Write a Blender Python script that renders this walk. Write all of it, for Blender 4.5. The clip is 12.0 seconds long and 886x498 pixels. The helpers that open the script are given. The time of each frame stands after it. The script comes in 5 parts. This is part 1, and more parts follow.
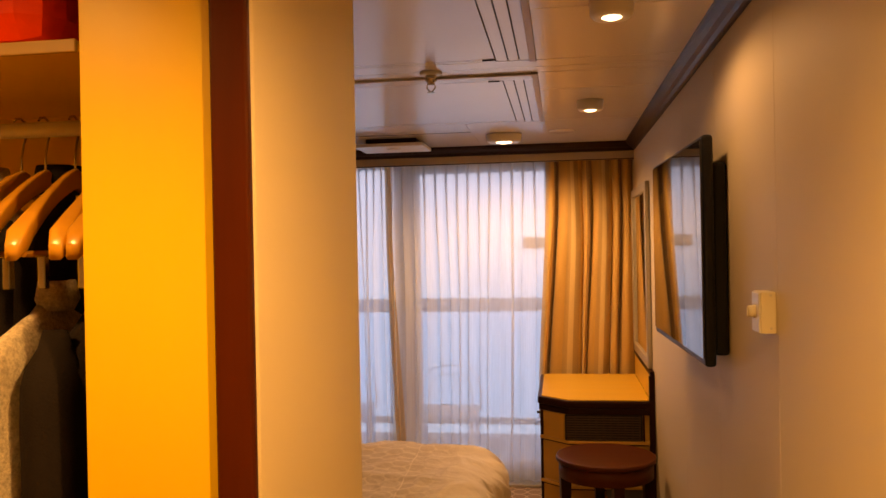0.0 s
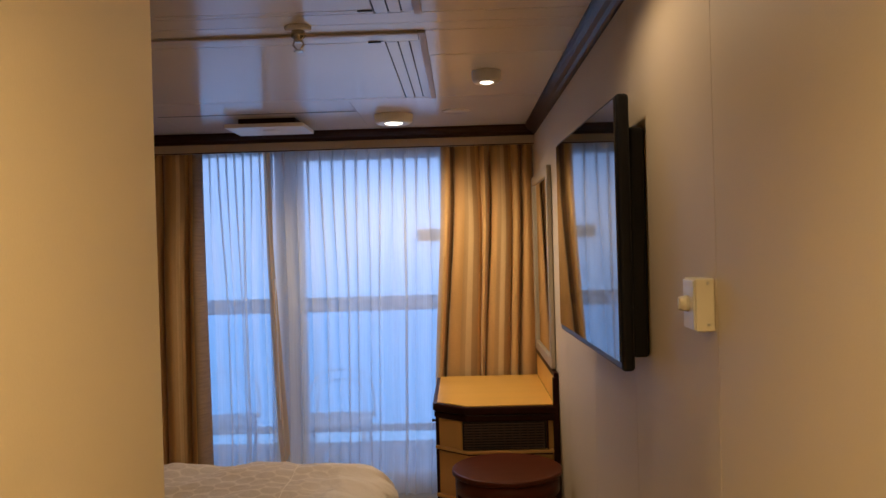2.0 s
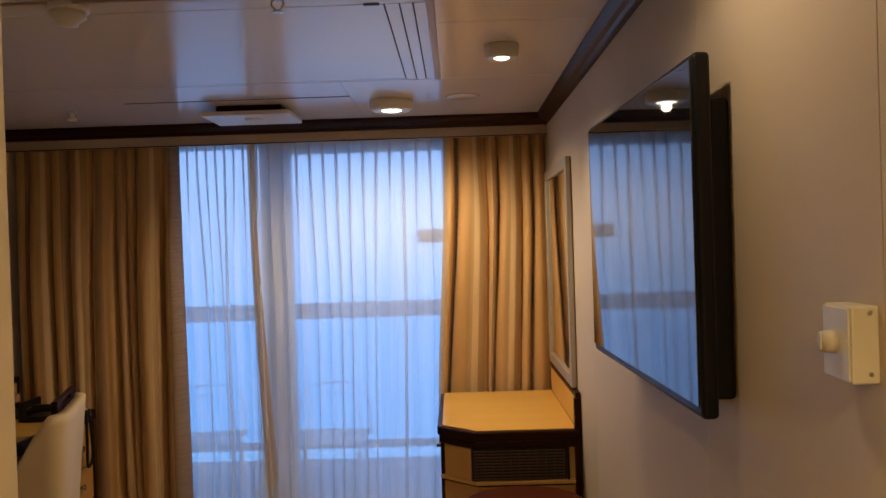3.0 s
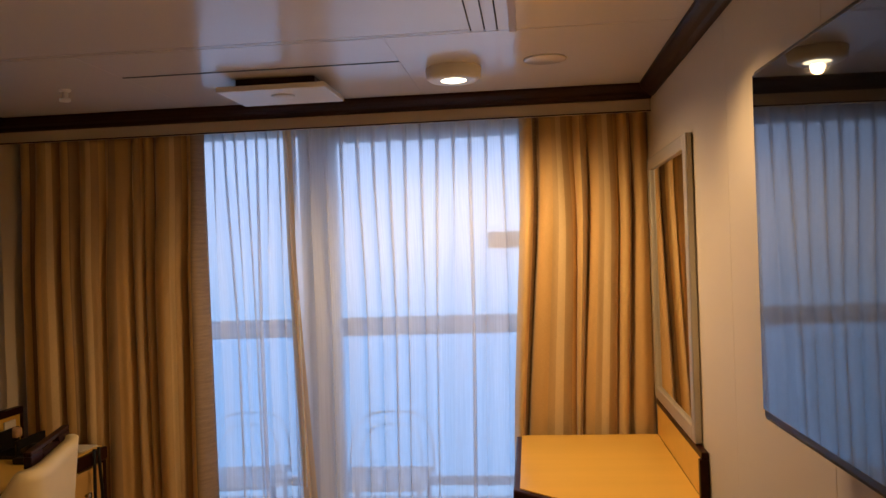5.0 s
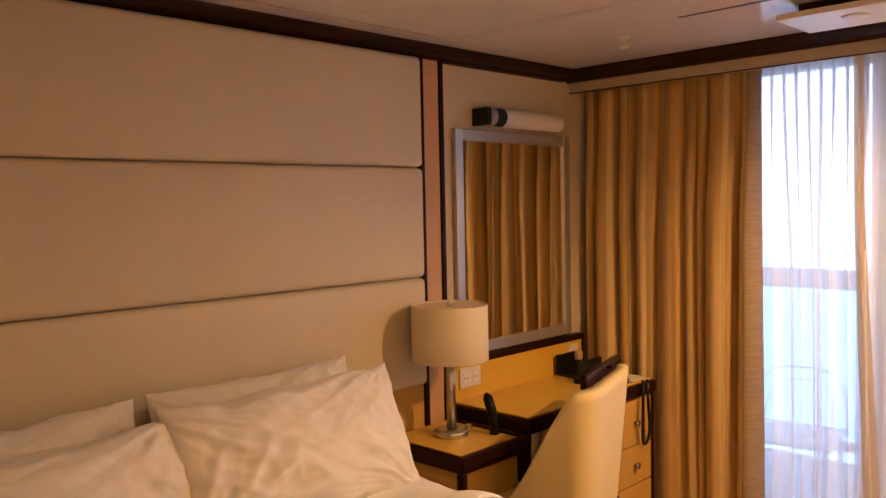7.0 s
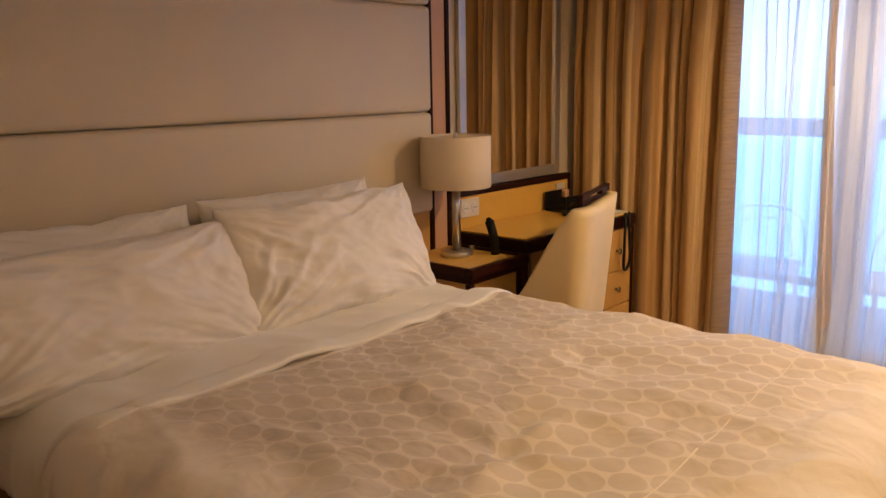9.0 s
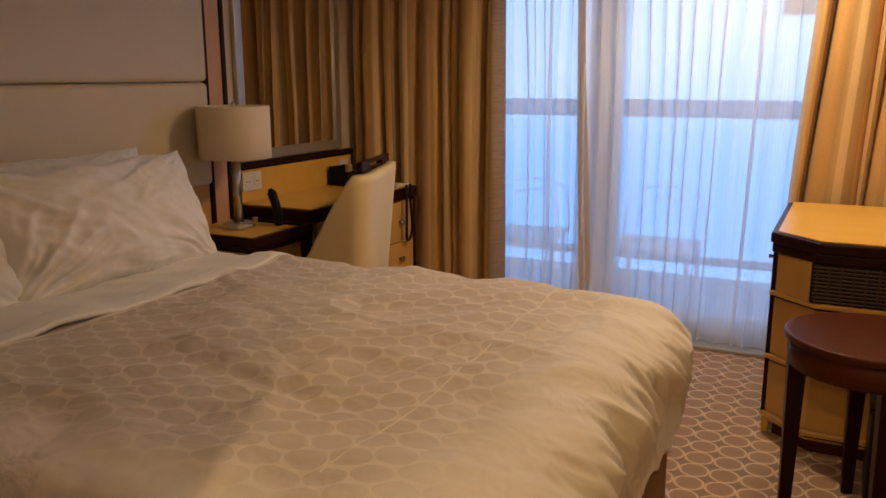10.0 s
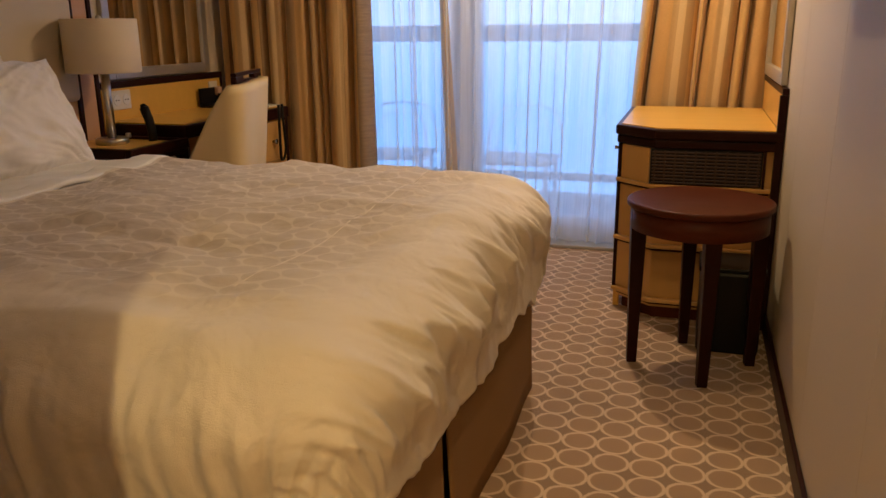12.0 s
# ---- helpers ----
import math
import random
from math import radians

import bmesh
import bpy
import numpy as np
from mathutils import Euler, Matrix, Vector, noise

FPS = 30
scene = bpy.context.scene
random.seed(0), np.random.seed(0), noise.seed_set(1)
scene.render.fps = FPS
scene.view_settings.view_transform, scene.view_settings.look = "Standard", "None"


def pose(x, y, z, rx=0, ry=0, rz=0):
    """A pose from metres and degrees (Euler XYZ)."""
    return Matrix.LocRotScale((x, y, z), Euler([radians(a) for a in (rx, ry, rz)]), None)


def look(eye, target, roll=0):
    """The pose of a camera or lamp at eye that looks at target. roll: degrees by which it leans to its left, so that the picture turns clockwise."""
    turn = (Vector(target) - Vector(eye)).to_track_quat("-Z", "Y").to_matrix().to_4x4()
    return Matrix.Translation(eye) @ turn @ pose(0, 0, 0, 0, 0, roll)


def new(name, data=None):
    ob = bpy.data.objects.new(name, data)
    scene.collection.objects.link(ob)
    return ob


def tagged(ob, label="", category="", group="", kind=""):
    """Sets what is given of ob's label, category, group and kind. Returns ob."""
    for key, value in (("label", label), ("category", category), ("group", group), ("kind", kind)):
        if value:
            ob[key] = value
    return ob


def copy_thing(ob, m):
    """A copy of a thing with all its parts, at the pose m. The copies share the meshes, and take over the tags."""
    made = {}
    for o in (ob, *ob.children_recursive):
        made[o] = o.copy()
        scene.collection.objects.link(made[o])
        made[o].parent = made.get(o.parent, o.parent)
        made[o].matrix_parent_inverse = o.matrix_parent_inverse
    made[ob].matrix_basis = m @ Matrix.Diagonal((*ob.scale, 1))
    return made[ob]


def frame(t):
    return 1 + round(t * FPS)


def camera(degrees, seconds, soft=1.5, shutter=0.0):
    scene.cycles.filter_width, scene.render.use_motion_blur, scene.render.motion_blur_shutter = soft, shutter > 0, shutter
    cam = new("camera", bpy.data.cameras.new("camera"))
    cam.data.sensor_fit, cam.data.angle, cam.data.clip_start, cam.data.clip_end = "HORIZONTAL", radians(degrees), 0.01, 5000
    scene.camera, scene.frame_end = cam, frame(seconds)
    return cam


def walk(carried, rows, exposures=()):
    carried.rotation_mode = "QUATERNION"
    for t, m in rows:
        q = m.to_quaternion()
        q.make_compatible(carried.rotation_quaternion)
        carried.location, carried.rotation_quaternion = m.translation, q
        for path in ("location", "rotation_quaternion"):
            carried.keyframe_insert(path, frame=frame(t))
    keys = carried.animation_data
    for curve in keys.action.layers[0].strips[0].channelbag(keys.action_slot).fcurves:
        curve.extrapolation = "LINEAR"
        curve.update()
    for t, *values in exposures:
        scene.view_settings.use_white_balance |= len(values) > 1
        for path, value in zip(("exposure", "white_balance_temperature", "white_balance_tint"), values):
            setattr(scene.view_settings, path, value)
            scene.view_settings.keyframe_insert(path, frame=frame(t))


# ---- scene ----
cam = camera(57.6, 12.0)
PATH = [
    (0, (0.015, -0.122, 1.573), (-0.271, 1.857, 1.569), -1.1),
    (0.5, (0.034, -0.114, 1.578), (-0.141, 1.878, 1.573), -1.2),
    (1, (0.042, -0.062, 1.564), (-0.057, 1.936, 1.557), -1.3),
    (1.5, (0.049, 0.11, 1.543), (-0.012, 2.109, 1.536), -1.4),
    (2, (0.044, 0.322, 1.534), (-0.001, 2.321, 1.522), -1.6),
    (2.5, (-0.004, 0.569, 1.549), (-0.044, 2.569, 1.534), -1.7),
    (3, (-0.014, 0.787, 1.552), (-0.045, 2.786, 1.536), -1.8),
    (3.2, (-0.003, 0.894, 1.55), (-0.033, 2.894, 1.533), -1.7),
    (4.8, (-0.034, 1.561, 1.557), (-0.128, 3.558, 1.549), -2.1),
    (5, (-0.036, 1.608, 1.565), (-0.25, 3.597, 1.562), -2.0),
    (5.5, (-0.075, 1.661, 1.574), (-0.659, 3.574, 1.578), -1.7),
    (6, (-0.069, 1.685, 1.582), (-1.03, 3.439, 1.589), -1.7),
    (6.5, (-0.058, 1.683, 1.564), (-1.299, 3.251, 1.575), -1.5),
    (7, (-0.045, 1.683, 1.563), (-1.44, 3.112, 1.455), -1.2),
    (7.2, (-0.029, 1.685, 1.562), (-1.456, 3.072, 1.359), -1.3),
    (8.8, (-0.02, 1.404, 1.405), (-1.42, 2.769, 1.008), -1.6),
    (9, (0.015, 1.332, 1.393), (-1.286, 2.796, 0.99), -1.0),
    (9.5, (0.116, 1.294, 1.342), (-0.916, 2.955, 0.927), -0.2),
    (10, (0.111, 1.284, 1.292), (-0.774, 3.028, 0.873), -0.2),
    (10.5, (0.075, 1.123, 1.285), (-0.651, 2.923, 0.803), -0.1),
    (11, (0.095, 1.006, 1.24), (-0.541, 2.836, 0.744), -0.1),
    (11.5, (0.137, 0.995, 1.208), (-0.462, 2.831, 0.687), -0.4),
    (12, (0.176, 1.035, 1.127), (-0.398, 2.876, 0.597), -0.5),
]
walk(cam, [(t, look(e, a, r)) for t, e, a, r in PATH],
     exposures=[(0.0, 0.08, 10130, 30), (0.3, -0.02, 8110, 20), (0.5, -0.07, 6760, 13), (1.0, -0.12, 5650, 8), (1.5, -0.15, 5450, 9), (2.5, -0.22, 5310, 9), (3.2, -0.1, 5310, 8), (5.0, 0.0, 6430, 11), (5.5, -0.18, 6530, 13), (6.0, 0.22, 6930, 14), (6.5, 0.85, 7290, 18), (7.0, 1.15, 7630, 20), (8.6, 0.9, 5980, 12), (9.0, 0.98, 5880, 11), (9.5, 0.34, 5780, 10), (10.0, 0.25, 5780, 10), (11.0, 0.15, 5630, 9), (12.0, 0.32, 5580, 9)])

# ---- light ----
world = bpy.data.worlds.new("overcast_sky")
scene.world = world
world.use_nodes = True
wn = world.node_tree
sky = wn.nodes.new("ShaderNodeTexSky")
sky.sky_type = "NISHITA"
sky.sun_disc = False
sky.sun_elevation = radians(25)
sky.sun_rotation = radians(200)
sky.dust_density = 4.0
wn.nodes["Background"].inputs[1].default_value = 0.15
wn.links.new(sky.outputs[0], wn.nodes["Background"].inputs[0])

sun_data = bpy.data.lights.new("sun", "SUN")
sun_data.energy, sun_data.angle, sun_data.color = 0.6, radians(25), (1.0, 0.95, 0.88)
sun = new("sun", sun_data)
sun.matrix_world = look((0, 0, 0), (0.31, -0.85, -0.42))

WARM = (1.0, 0.66, 0.33)
HALL = (1.0, 0.64, 0.22)    # yellower tint for the two lamps by the entry
CEIL = 2.215
XR, XL = 0.49, -2.44       # side walls
# the last entry is an unseen lamp, added to brighten the closet front
DOWNLIGHTS = [(0.15, 0.36, 18, 160), (0.163, 2.05, 1.9, 168), (0.163, 3.53, 4.5, 128), (-0.29, 4.53, 14.5, 166), (-0.95, 0.30, 13, 157)]


def spot_lamp(name, x, y, z, watts, cone):
    d = bpy.data.lights.new(name, "SPOT")
    d.energy, d.color, d.spot_size, d.spot_blend, d.shadow_soft_size = watts * 4, WARM if y > 1 else HALL, radians(cone), 0.4 if cone == 168 else 0.65, 0.022
    o = new(name, d)
    o.matrix_world = pose(x, y, z)
    return o


for lx, ly, lw, lc in DOWNLIGHTS:
    spot_lamp("downlight_beam", lx, ly, CEIL - 0.064, lw, lc)


# ---- materials ----
def nodes_of(name):
    m = bpy.data.materials.new(name)
    m.use_nodes = True
    t = m.node_tree
    return m, t, t.nodes["Principled BSDF"]


def add(t, kind, **inputs):
    n = t.nodes.new(kind)
    for key, v in inputs.items():
        n.inputs[key.replace("_", " ")].default_value = v
    return n


def maths(t, op, a, b=None, c=None):
    n = t.nodes.new("ShaderNodeMath")
    n.operation = op
    for i, v in enumerate((a, b, c)):
        if v is None:
            continue
        if isinstance(v, (int, float)):
            n.inputs[i].default_value = v
        else:
            t.links.new(v, n.inputs[i])
    return n.outputs[0]


def blend(t, fac, a, b):
    n = t.nodes.new("ShaderNodeMix")
    n.data_type = "RGBA"
    for sock, v in ((n.inputs[0], fac), (n.inputs[6], a), (n.inputs[7], b)):
        if isinstance(v, (int, float)):
            sock.default_value = v
        elif isinstance(v, tuple):
            sock.default_value = (*v, 1)
        else:
            t.links.new(v, sock)
    return n.outputs[2]


def surface(name, col, rough=0.5, var=0.18, scale=3.0, bump=0.1, fine=300.0, metal=0.0, stretch=(1, 1, 1), coat=0.0, sheen=0.0, dist=0.002):
    """A painted, woven or polished surface: colour drift at two scales and fine relief."""
    m, t, p = nodes_of(name)
    co = add(t, "ShaderNodeTexCoord")
    mp = add(t, "ShaderNodeMapping")
    mp.inputs["Scale"].default_value = stretch
    t.links.new(co.outputs["Object"], mp.inputs["Vector"])
    big = add(t, "ShaderNodeTexNoise", Scale=scale, Detail=4.0, Roughness=0.6)
    small = add(t, "ShaderNodeTexNoise", Scale=fine, Detail=3.0)
    for n in (big, small):
        t.links.new(mp.outputs[0], n.inputs["Vector"])
    dark = tuple(c * (1 - var) for c in col)
    lite = tuple(min(1, c * (1 + var * 0.5)) for c in col)
    c1 = blend(t, big.outputs["Fac"], dark, lite)
    k = maths(t, "MULTIPLY_ADD", small.outputs["Fac"], var * 0.8, 1 - var * 0.4)
    hsv = add(t, "ShaderNodeHueSaturation")
    t.links.new(c1, hsv.inputs["Color"])
    t.links.new(k, hsv.inputs["Value"])
    t.links.new(hsv.outputs[0], p.inputs["Base Color"])
    r = maths(t, "MULTIPLY_ADD", big.outputs["Fac"], 0.2 * rough, 0.9 * rough)
    t.links.new(r, p.inputs["Roughness"])
    p.inputs["Metallic"].default_value = metal
    p.inputs["Coat Weight"].default_value = coat
    p.inputs["Sheen Weight"].default_value = sheen
    if bump:
        b = add(t, "ShaderNodeBump", Strength=bump, Distance=dist)
        t.links.new(small.outputs["Fac"], b.inputs["Height"])
        t.links.new(b.outputs[0], p.inputs["Normal"])
    return m


def rings(t, u, v, pitch, ru, rv, line, cu=0.0, cv=0.0, stagger=False):
    """0..1 mask of ring outlines on a lattice, and the mask of the discs inside."""
    def cell(off):
        a = maths(t, "SUBTRACT", maths(t, "FRACT", maths(t, "ADD", maths(t, "DIVIDE", maths(t, "SUBTRACT", u, cu), pitch[0]), 0.5 + off)), 0.5)
        b = maths(t, "SUBTRACT", maths(t, "FRACT", maths(t, "ADD", maths(t, "DIVIDE", maths(t, "SUBTRACT", v, cv), pitch[1]), 0.5 + off)), 0.5)
        a = maths(t, "MULTIPLY", a, pitch[0] / ru)
        b = maths(t, "MULTIPLY", b, pitch[1] / rv)
        return maths(t, "SQRT", maths(t, "ADD", maths(t, "MULTIPLY", a, a), maths(t, "MULTIPLY", b, b)))
    d = cell(0.0)
    if stagger:
        d = maths(t, "MINIMUM", d, cell(0.5))
    off = maths(t, "ABSOLUTE", maths(t, "SUBTRACT", d, 1.0 - line / ru / 2))
    ring = t.nodes.new("ShaderNodeMapRange")
    ring.inputs[1].default_value, ring.inputs[2].default_value = line / ru * 0.7, line / ru * 0.35
    t.links.new(off, ring.inputs[0])
    disc = maths(t, "LESS_THAN", d, 1.0 - line / ru / 2)
    return ring.outputs[0], disc


def carpet_material():
    m, t, p = nodes_of("ring_carpet")
    co = add(t, "ShaderNodeTexCoord")
    warp = add(t, "ShaderNodeTexNoise", Scale=60.0, Detail=2.0)
    t.links.new(co.outputs["Object"], warp.inputs["Vector"])
    sep = add(t, "ShaderNodeSeparateXYZ")
    t.links.new(co.outputs["Object"], sep.inputs[0])
    wob = maths(t, "MULTIPLY_ADD", warp.outputs["Fac"], 0.006, -0.003)
    u, v = maths(t, "ADD", sep.outputs[0], wob), maths(t, "SUBTRACT", sep.outputs[1], wob)
    ring, disc = rings(t, u, v, (0.097, 0.097), 0.0495, 0.0495, 0.0085, 0.0255, 3.2)
    pile = add(t, "ShaderNodeTexNoise", Scale=420.0, Detail=4.0)
    wear = add(t, "ShaderNodeTexNoise", Scale=2.5, Detail=5.0)
    tint = add(t, "ShaderNodeTexNoise", Scale=9.0, Detail=2.0)
    for n in (pile, wear, tint):
        t.links.new(co.outputs["Object"], n.inputs["Vector"])
    inside = blend(t, tint.outputs["Fac"], (0.29, 0.185, 0.112), (0.38, 0.235, 0.125))
    ground = blend(t, disc, (0.26, 0.166, 0.098), inside)
    c = blend(t, ring, ground, (0.62, 0.455, 0.295))
    val = maths(t, "ADD", maths(t, "MULTIPLY", pile.outputs["Fac"], 0.5), maths(t, "MULTIPLY_ADD", wear.outputs["Fac"], 0.4, 0.55))
    hsv = add(t, "ShaderNodeHueSaturation")
    t.links.new(c, hsv.inputs["Color"])
    t.links.new(val, hsv.inputs["Value"])
    t.links.new(hsv.outputs[0], p.inputs["Base Color"])
    p.inputs["Roughness"].default_value = 0.95
    p.inputs["Sheen Weight"].default_value = 0.15
    b = add(t, "ShaderNodeBump", Strength=0.6, Distance=0.004)
    t.links.new(pile.outputs["Fac"], b.inputs["Height"])
    t.links.new(b.outputs[0], p.inputs["Normal"])
    return m


def duvet_material():
    """Cream cotton with a woven field of taupe discs; the pattern follows the cloth."""
    m, t, p = nodes_of("duvet_cotton")
    uv = add(t, "ShaderNodeUVMap")
    uv.uv_map = "cloth"
    sep = add(t, "ShaderNodeSeparateXYZ")
    t.links.new(uv.outputs[0], sep.inputs[0])
    wob = add(t, "ShaderNodeTexNoise", Scale=14.0, Detail=3.0)
    t.links.new(uv.outputs[0], wob.inputs["Vector"])
    w = maths(t, "MULTIPLY_ADD", wob.outputs["Fac"], 0.017, -0.0085)
    u, v = maths(t, "ADD", sep.outputs[0], w), maths(t, "SUBTRACT", sep.outputs[1], w)
    r1, disc = rings(t, u, v, (0.128, 0.0755), 0.0405, 0.0355, 0.0085, stagger=True)
    edge = t.nodes.new("ShaderNodeMapRange")
    edge.interpolation_type = "SMOOTHSTEP"
    edge.inputs[1].default_value, edge.inputs[2].default_value = -0.36, -0.60
    t.links.new(maths(t, "ADD", sep.outputs[0], maths(t, "MULTIPLY", w, 8.0)), edge.inputs[0])
    hem = t.nodes.new("ShaderNodeMapRange")
    hem.interpolation_type = "SMOOTHSTEP"
    hem.inputs[1].default_value, hem.inputs[2].default_value = 2.08, 2.26
    t.links.new(maths(t, "ADD", sep.outputs[1], maths(t, "MULTIPLY", w, 6.0)), hem.inputs[0])
    field = maths(t, "MULTIPLY", maths(t, "MULTIPLY", edge.outputs[0], hem.outputs[0]), maths(t, "GREATER_THAN", sep.outputs[0], -1.60))
    fade = add(t, "ShaderNodeTexNoise", Scale=3.5, Detail=3.0)
    t.links.new(uv.outputs[0], fade.inputs["Vector"])
    k = maths(t, "MULTIPLY", maths(t, "MULTIPLY", disc, field), maths(t, "MULTIPLY_ADD", fade.outputs["Fac"], 0.9, 0.25))
    ground = blend(t, field, (0.74, 0.665, 0.58), (0.655, 0.577, 0.492))
    c = blend(t, k, ground, (0.49, 0.41, 0.34))
    weave = add(t, "ShaderNodeTexNoise", Scale=500.0, Detail=2.0)
    t.links.new(uv.outputs[0], weave.inputs["Vector"])
    crease = add(t, "ShaderNodeTexNoise", Scale=6.0, Detail=3.5, Roughness=0.5, Distortion=0.4)
    t.links.new(uv.outputs[0], crease.inputs["Vector"])
    hsv = add(t, "ShaderNodeHueSaturation")
    t.links.new(c, hsv.inputs["Color"])
    t.links.new(maths(t, "MULTIPLY_ADD", weave.outputs["Fac"], 0.12, 0.94), hsv.inputs["Value"])
    t.links.new(hsv.outputs[0], p.inputs["Base Color"])
    p.inputs["Roughness"].default_value = 0.75
    p.inputs["Sheen Weight"].default_value = 0.2
    h = maths(t, "ADD", maths(t, "MULTIPLY", weave.outputs["Fac"], 0.04), crease.outputs["Fac"])
    b = add(t, "ShaderNodeBump", Strength=0.7, Distance=0.045)
    t.links.new(h, b.inputs["Height"])
    t.links.new(b.outputs[0], p.inputs["Normal"])
    return m


def linen_material(name, col):
    m, t, p = nodes_of(name)
    co = add(t, "ShaderNodeTexCoord")
    crease = add(t, "ShaderNodeTexNoise", Scale=4.0, Detail=2.5, Roughness=0.45, Distortion=0.3)
    weave = add(t, "ShaderNodeTexNoise", Scale=600.0, Detail=2.0)
    for n in (crease, weave):
        t.links.new(co.outputs["Object"], n.inputs["Vector"])
    c = blend(t, crease.outputs["Fac"], tuple(x * 0.92 for x in col), col)
    t.links.new(c, p.inputs["Base Color"])
    p.inputs["Roughness"].default_value = 0.8
    p.inputs["Sheen Weight"].default_value = 0.2
    h = maths(t, "ADD", crease.outputs["Fac"], maths(t, "MULTIPLY", weave.outputs["Fac"], 0.03))
    b = add(t, "ShaderNodeBump", Strength=1.0, Distance=0.016)
    t.links.new(h, b.inputs["Height"])
    t.links.new(b.outputs[0], p.inputs["Normal"])
    return m


def drape_material():
    """Heavy striped curtain: tan, cream, dark brown and grey-taupe bands along the cloth."""
    m, t, p = nodes_of("striped_drape")
    uv = add(t, "ShaderNodeUVMap")
    uv.uv_map = "cloth"
    sep = add(t, "ShaderNodeSeparateXYZ")
    t.links.new(uv.outputs[0], sep.inputs[0])
    ramp = add(t, "ShaderNodeValToRGB")
    ramp.color_ramp.interpolation = "CONSTANT"
    bands = [(0.0, (0.60, 0.375, 0.13)), (0.30, (0.30, 0.175, 0.07)), (0.32, (0.41, 0.26, 0.11)), (0.46, (0.56, 0.335, 0.11)),
             (0.70, (0.49, 0.315, 0.125)), (0.78, (0.63, 0.445, 0.21)), (0.87, (0.42, 0.26, 0.10))]
    el = ramp.color_ramp.elements
    el[0].position, el[0].color = 0.0, (*bands[0][1], 1)
    el[1].position, el[1].color = bands[1][0], (*bands[1][1], 1)
    for pos, c in bands[2:]:
        e = el.new(pos)
        e.color = (*c, 1)
    t.links.new(maths(t, "FRACT", maths(t, "DIVIDE", sep.outputs[0], 0.42)), ramp.inputs[0])
    mp = add(t, "ShaderNodeMapping")
    mp.inputs["Scale"].default_value = (60, 900, 1)
    t.links.new(uv.outputs[0], mp.inputs["Vector"])
    weave = add(t, "ShaderNodeTexNoise", Scale=1.0, Detail=3.0)
    t.links.new(mp.outputs[0], weave.inputs["Vector"])
    drift = add(t, "ShaderNodeTexNoise", Scale=2.0, Detail=4.0)
    t.links.new(uv.outputs[0], drift.inputs["Vector"])
    val = maths(t, "ADD", maths(t, "MULTIPLY", weave.outputs["Fac"], 0.6), maths(t, "MULTIPLY_ADD", drift.outputs["Fac"], 0.3, 0.55))
    hsv = add(t, "ShaderNodeHueSaturation")
    t.links.new(ramp.outputs[0], hsv.inputs["Color"])
    t.links.new(val, hsv.inputs["Value"])
    t.links.new(hsv.outputs[0], p.inputs["Base Color"])
    p.inputs["Roughness"].default_value = 0.6
    p.inputs["Sheen Weight"].default_value = 0.25
    b = add(t, "ShaderNodeBump", Strength=0.25, Distance=0.002)
    t.links.new(weave.outputs["Fac"], b.inputs["Height"])
    t.links.new(b.outputs[0], p.inputs["Normal"])
    return m


def sheer_material(name, col, open_share):
    """Thin voile: part of the light goes straight through, part is scattered by the threads."""
    m, t, p = nodes_of(name)
    out = t.nodes["Material Output"]
    clear = add(t, "ShaderNodeBsdfTransparent")
    thru = add(t, "ShaderNodeBsdfTranslucent")
    face = add(t, "ShaderNodeBsdfDiffuse")
    thru.inputs[0].default_value = face.inputs[0].default_value = (*col, 1)
    cloth = add(t, "ShaderNodeMixShader", Fac=0.5)
    t.links.new(thru.outputs[0], cloth.inputs[1])
    t.links.new(face.outputs[0], cloth.inputs[2])
    uv = add(t, "ShaderNodeUVMap")
    uv.uv_map = "cloth"
    mp = add(t, "ShaderNodeMapping")
    mp.inputs["Scale"].default_value = (260, 3, 1)
    t.links.new(uv.outputs[0], mp.inputs["Vector"])
    thread = add(t, "ShaderNodeTexNoise", Scale=1.0, Detail=3.0)
    t.links.new(mp.outputs[0], thread.inputs["Vector"])
    mix = add(t, "ShaderNodeMixShader")
    t.links.new(maths(t, "MULTIPLY_ADD", thread.outputs["Fac"], 0.25, 1 - open_share - 0.125), mix.inputs[0])
    t.links.new(clear.outputs[0], mix.inputs[1])
    t.links.new(cloth.outputs[0], mix.inputs[2])
    t.links.new(mix.outputs[0], out.inputs[0])
    return m


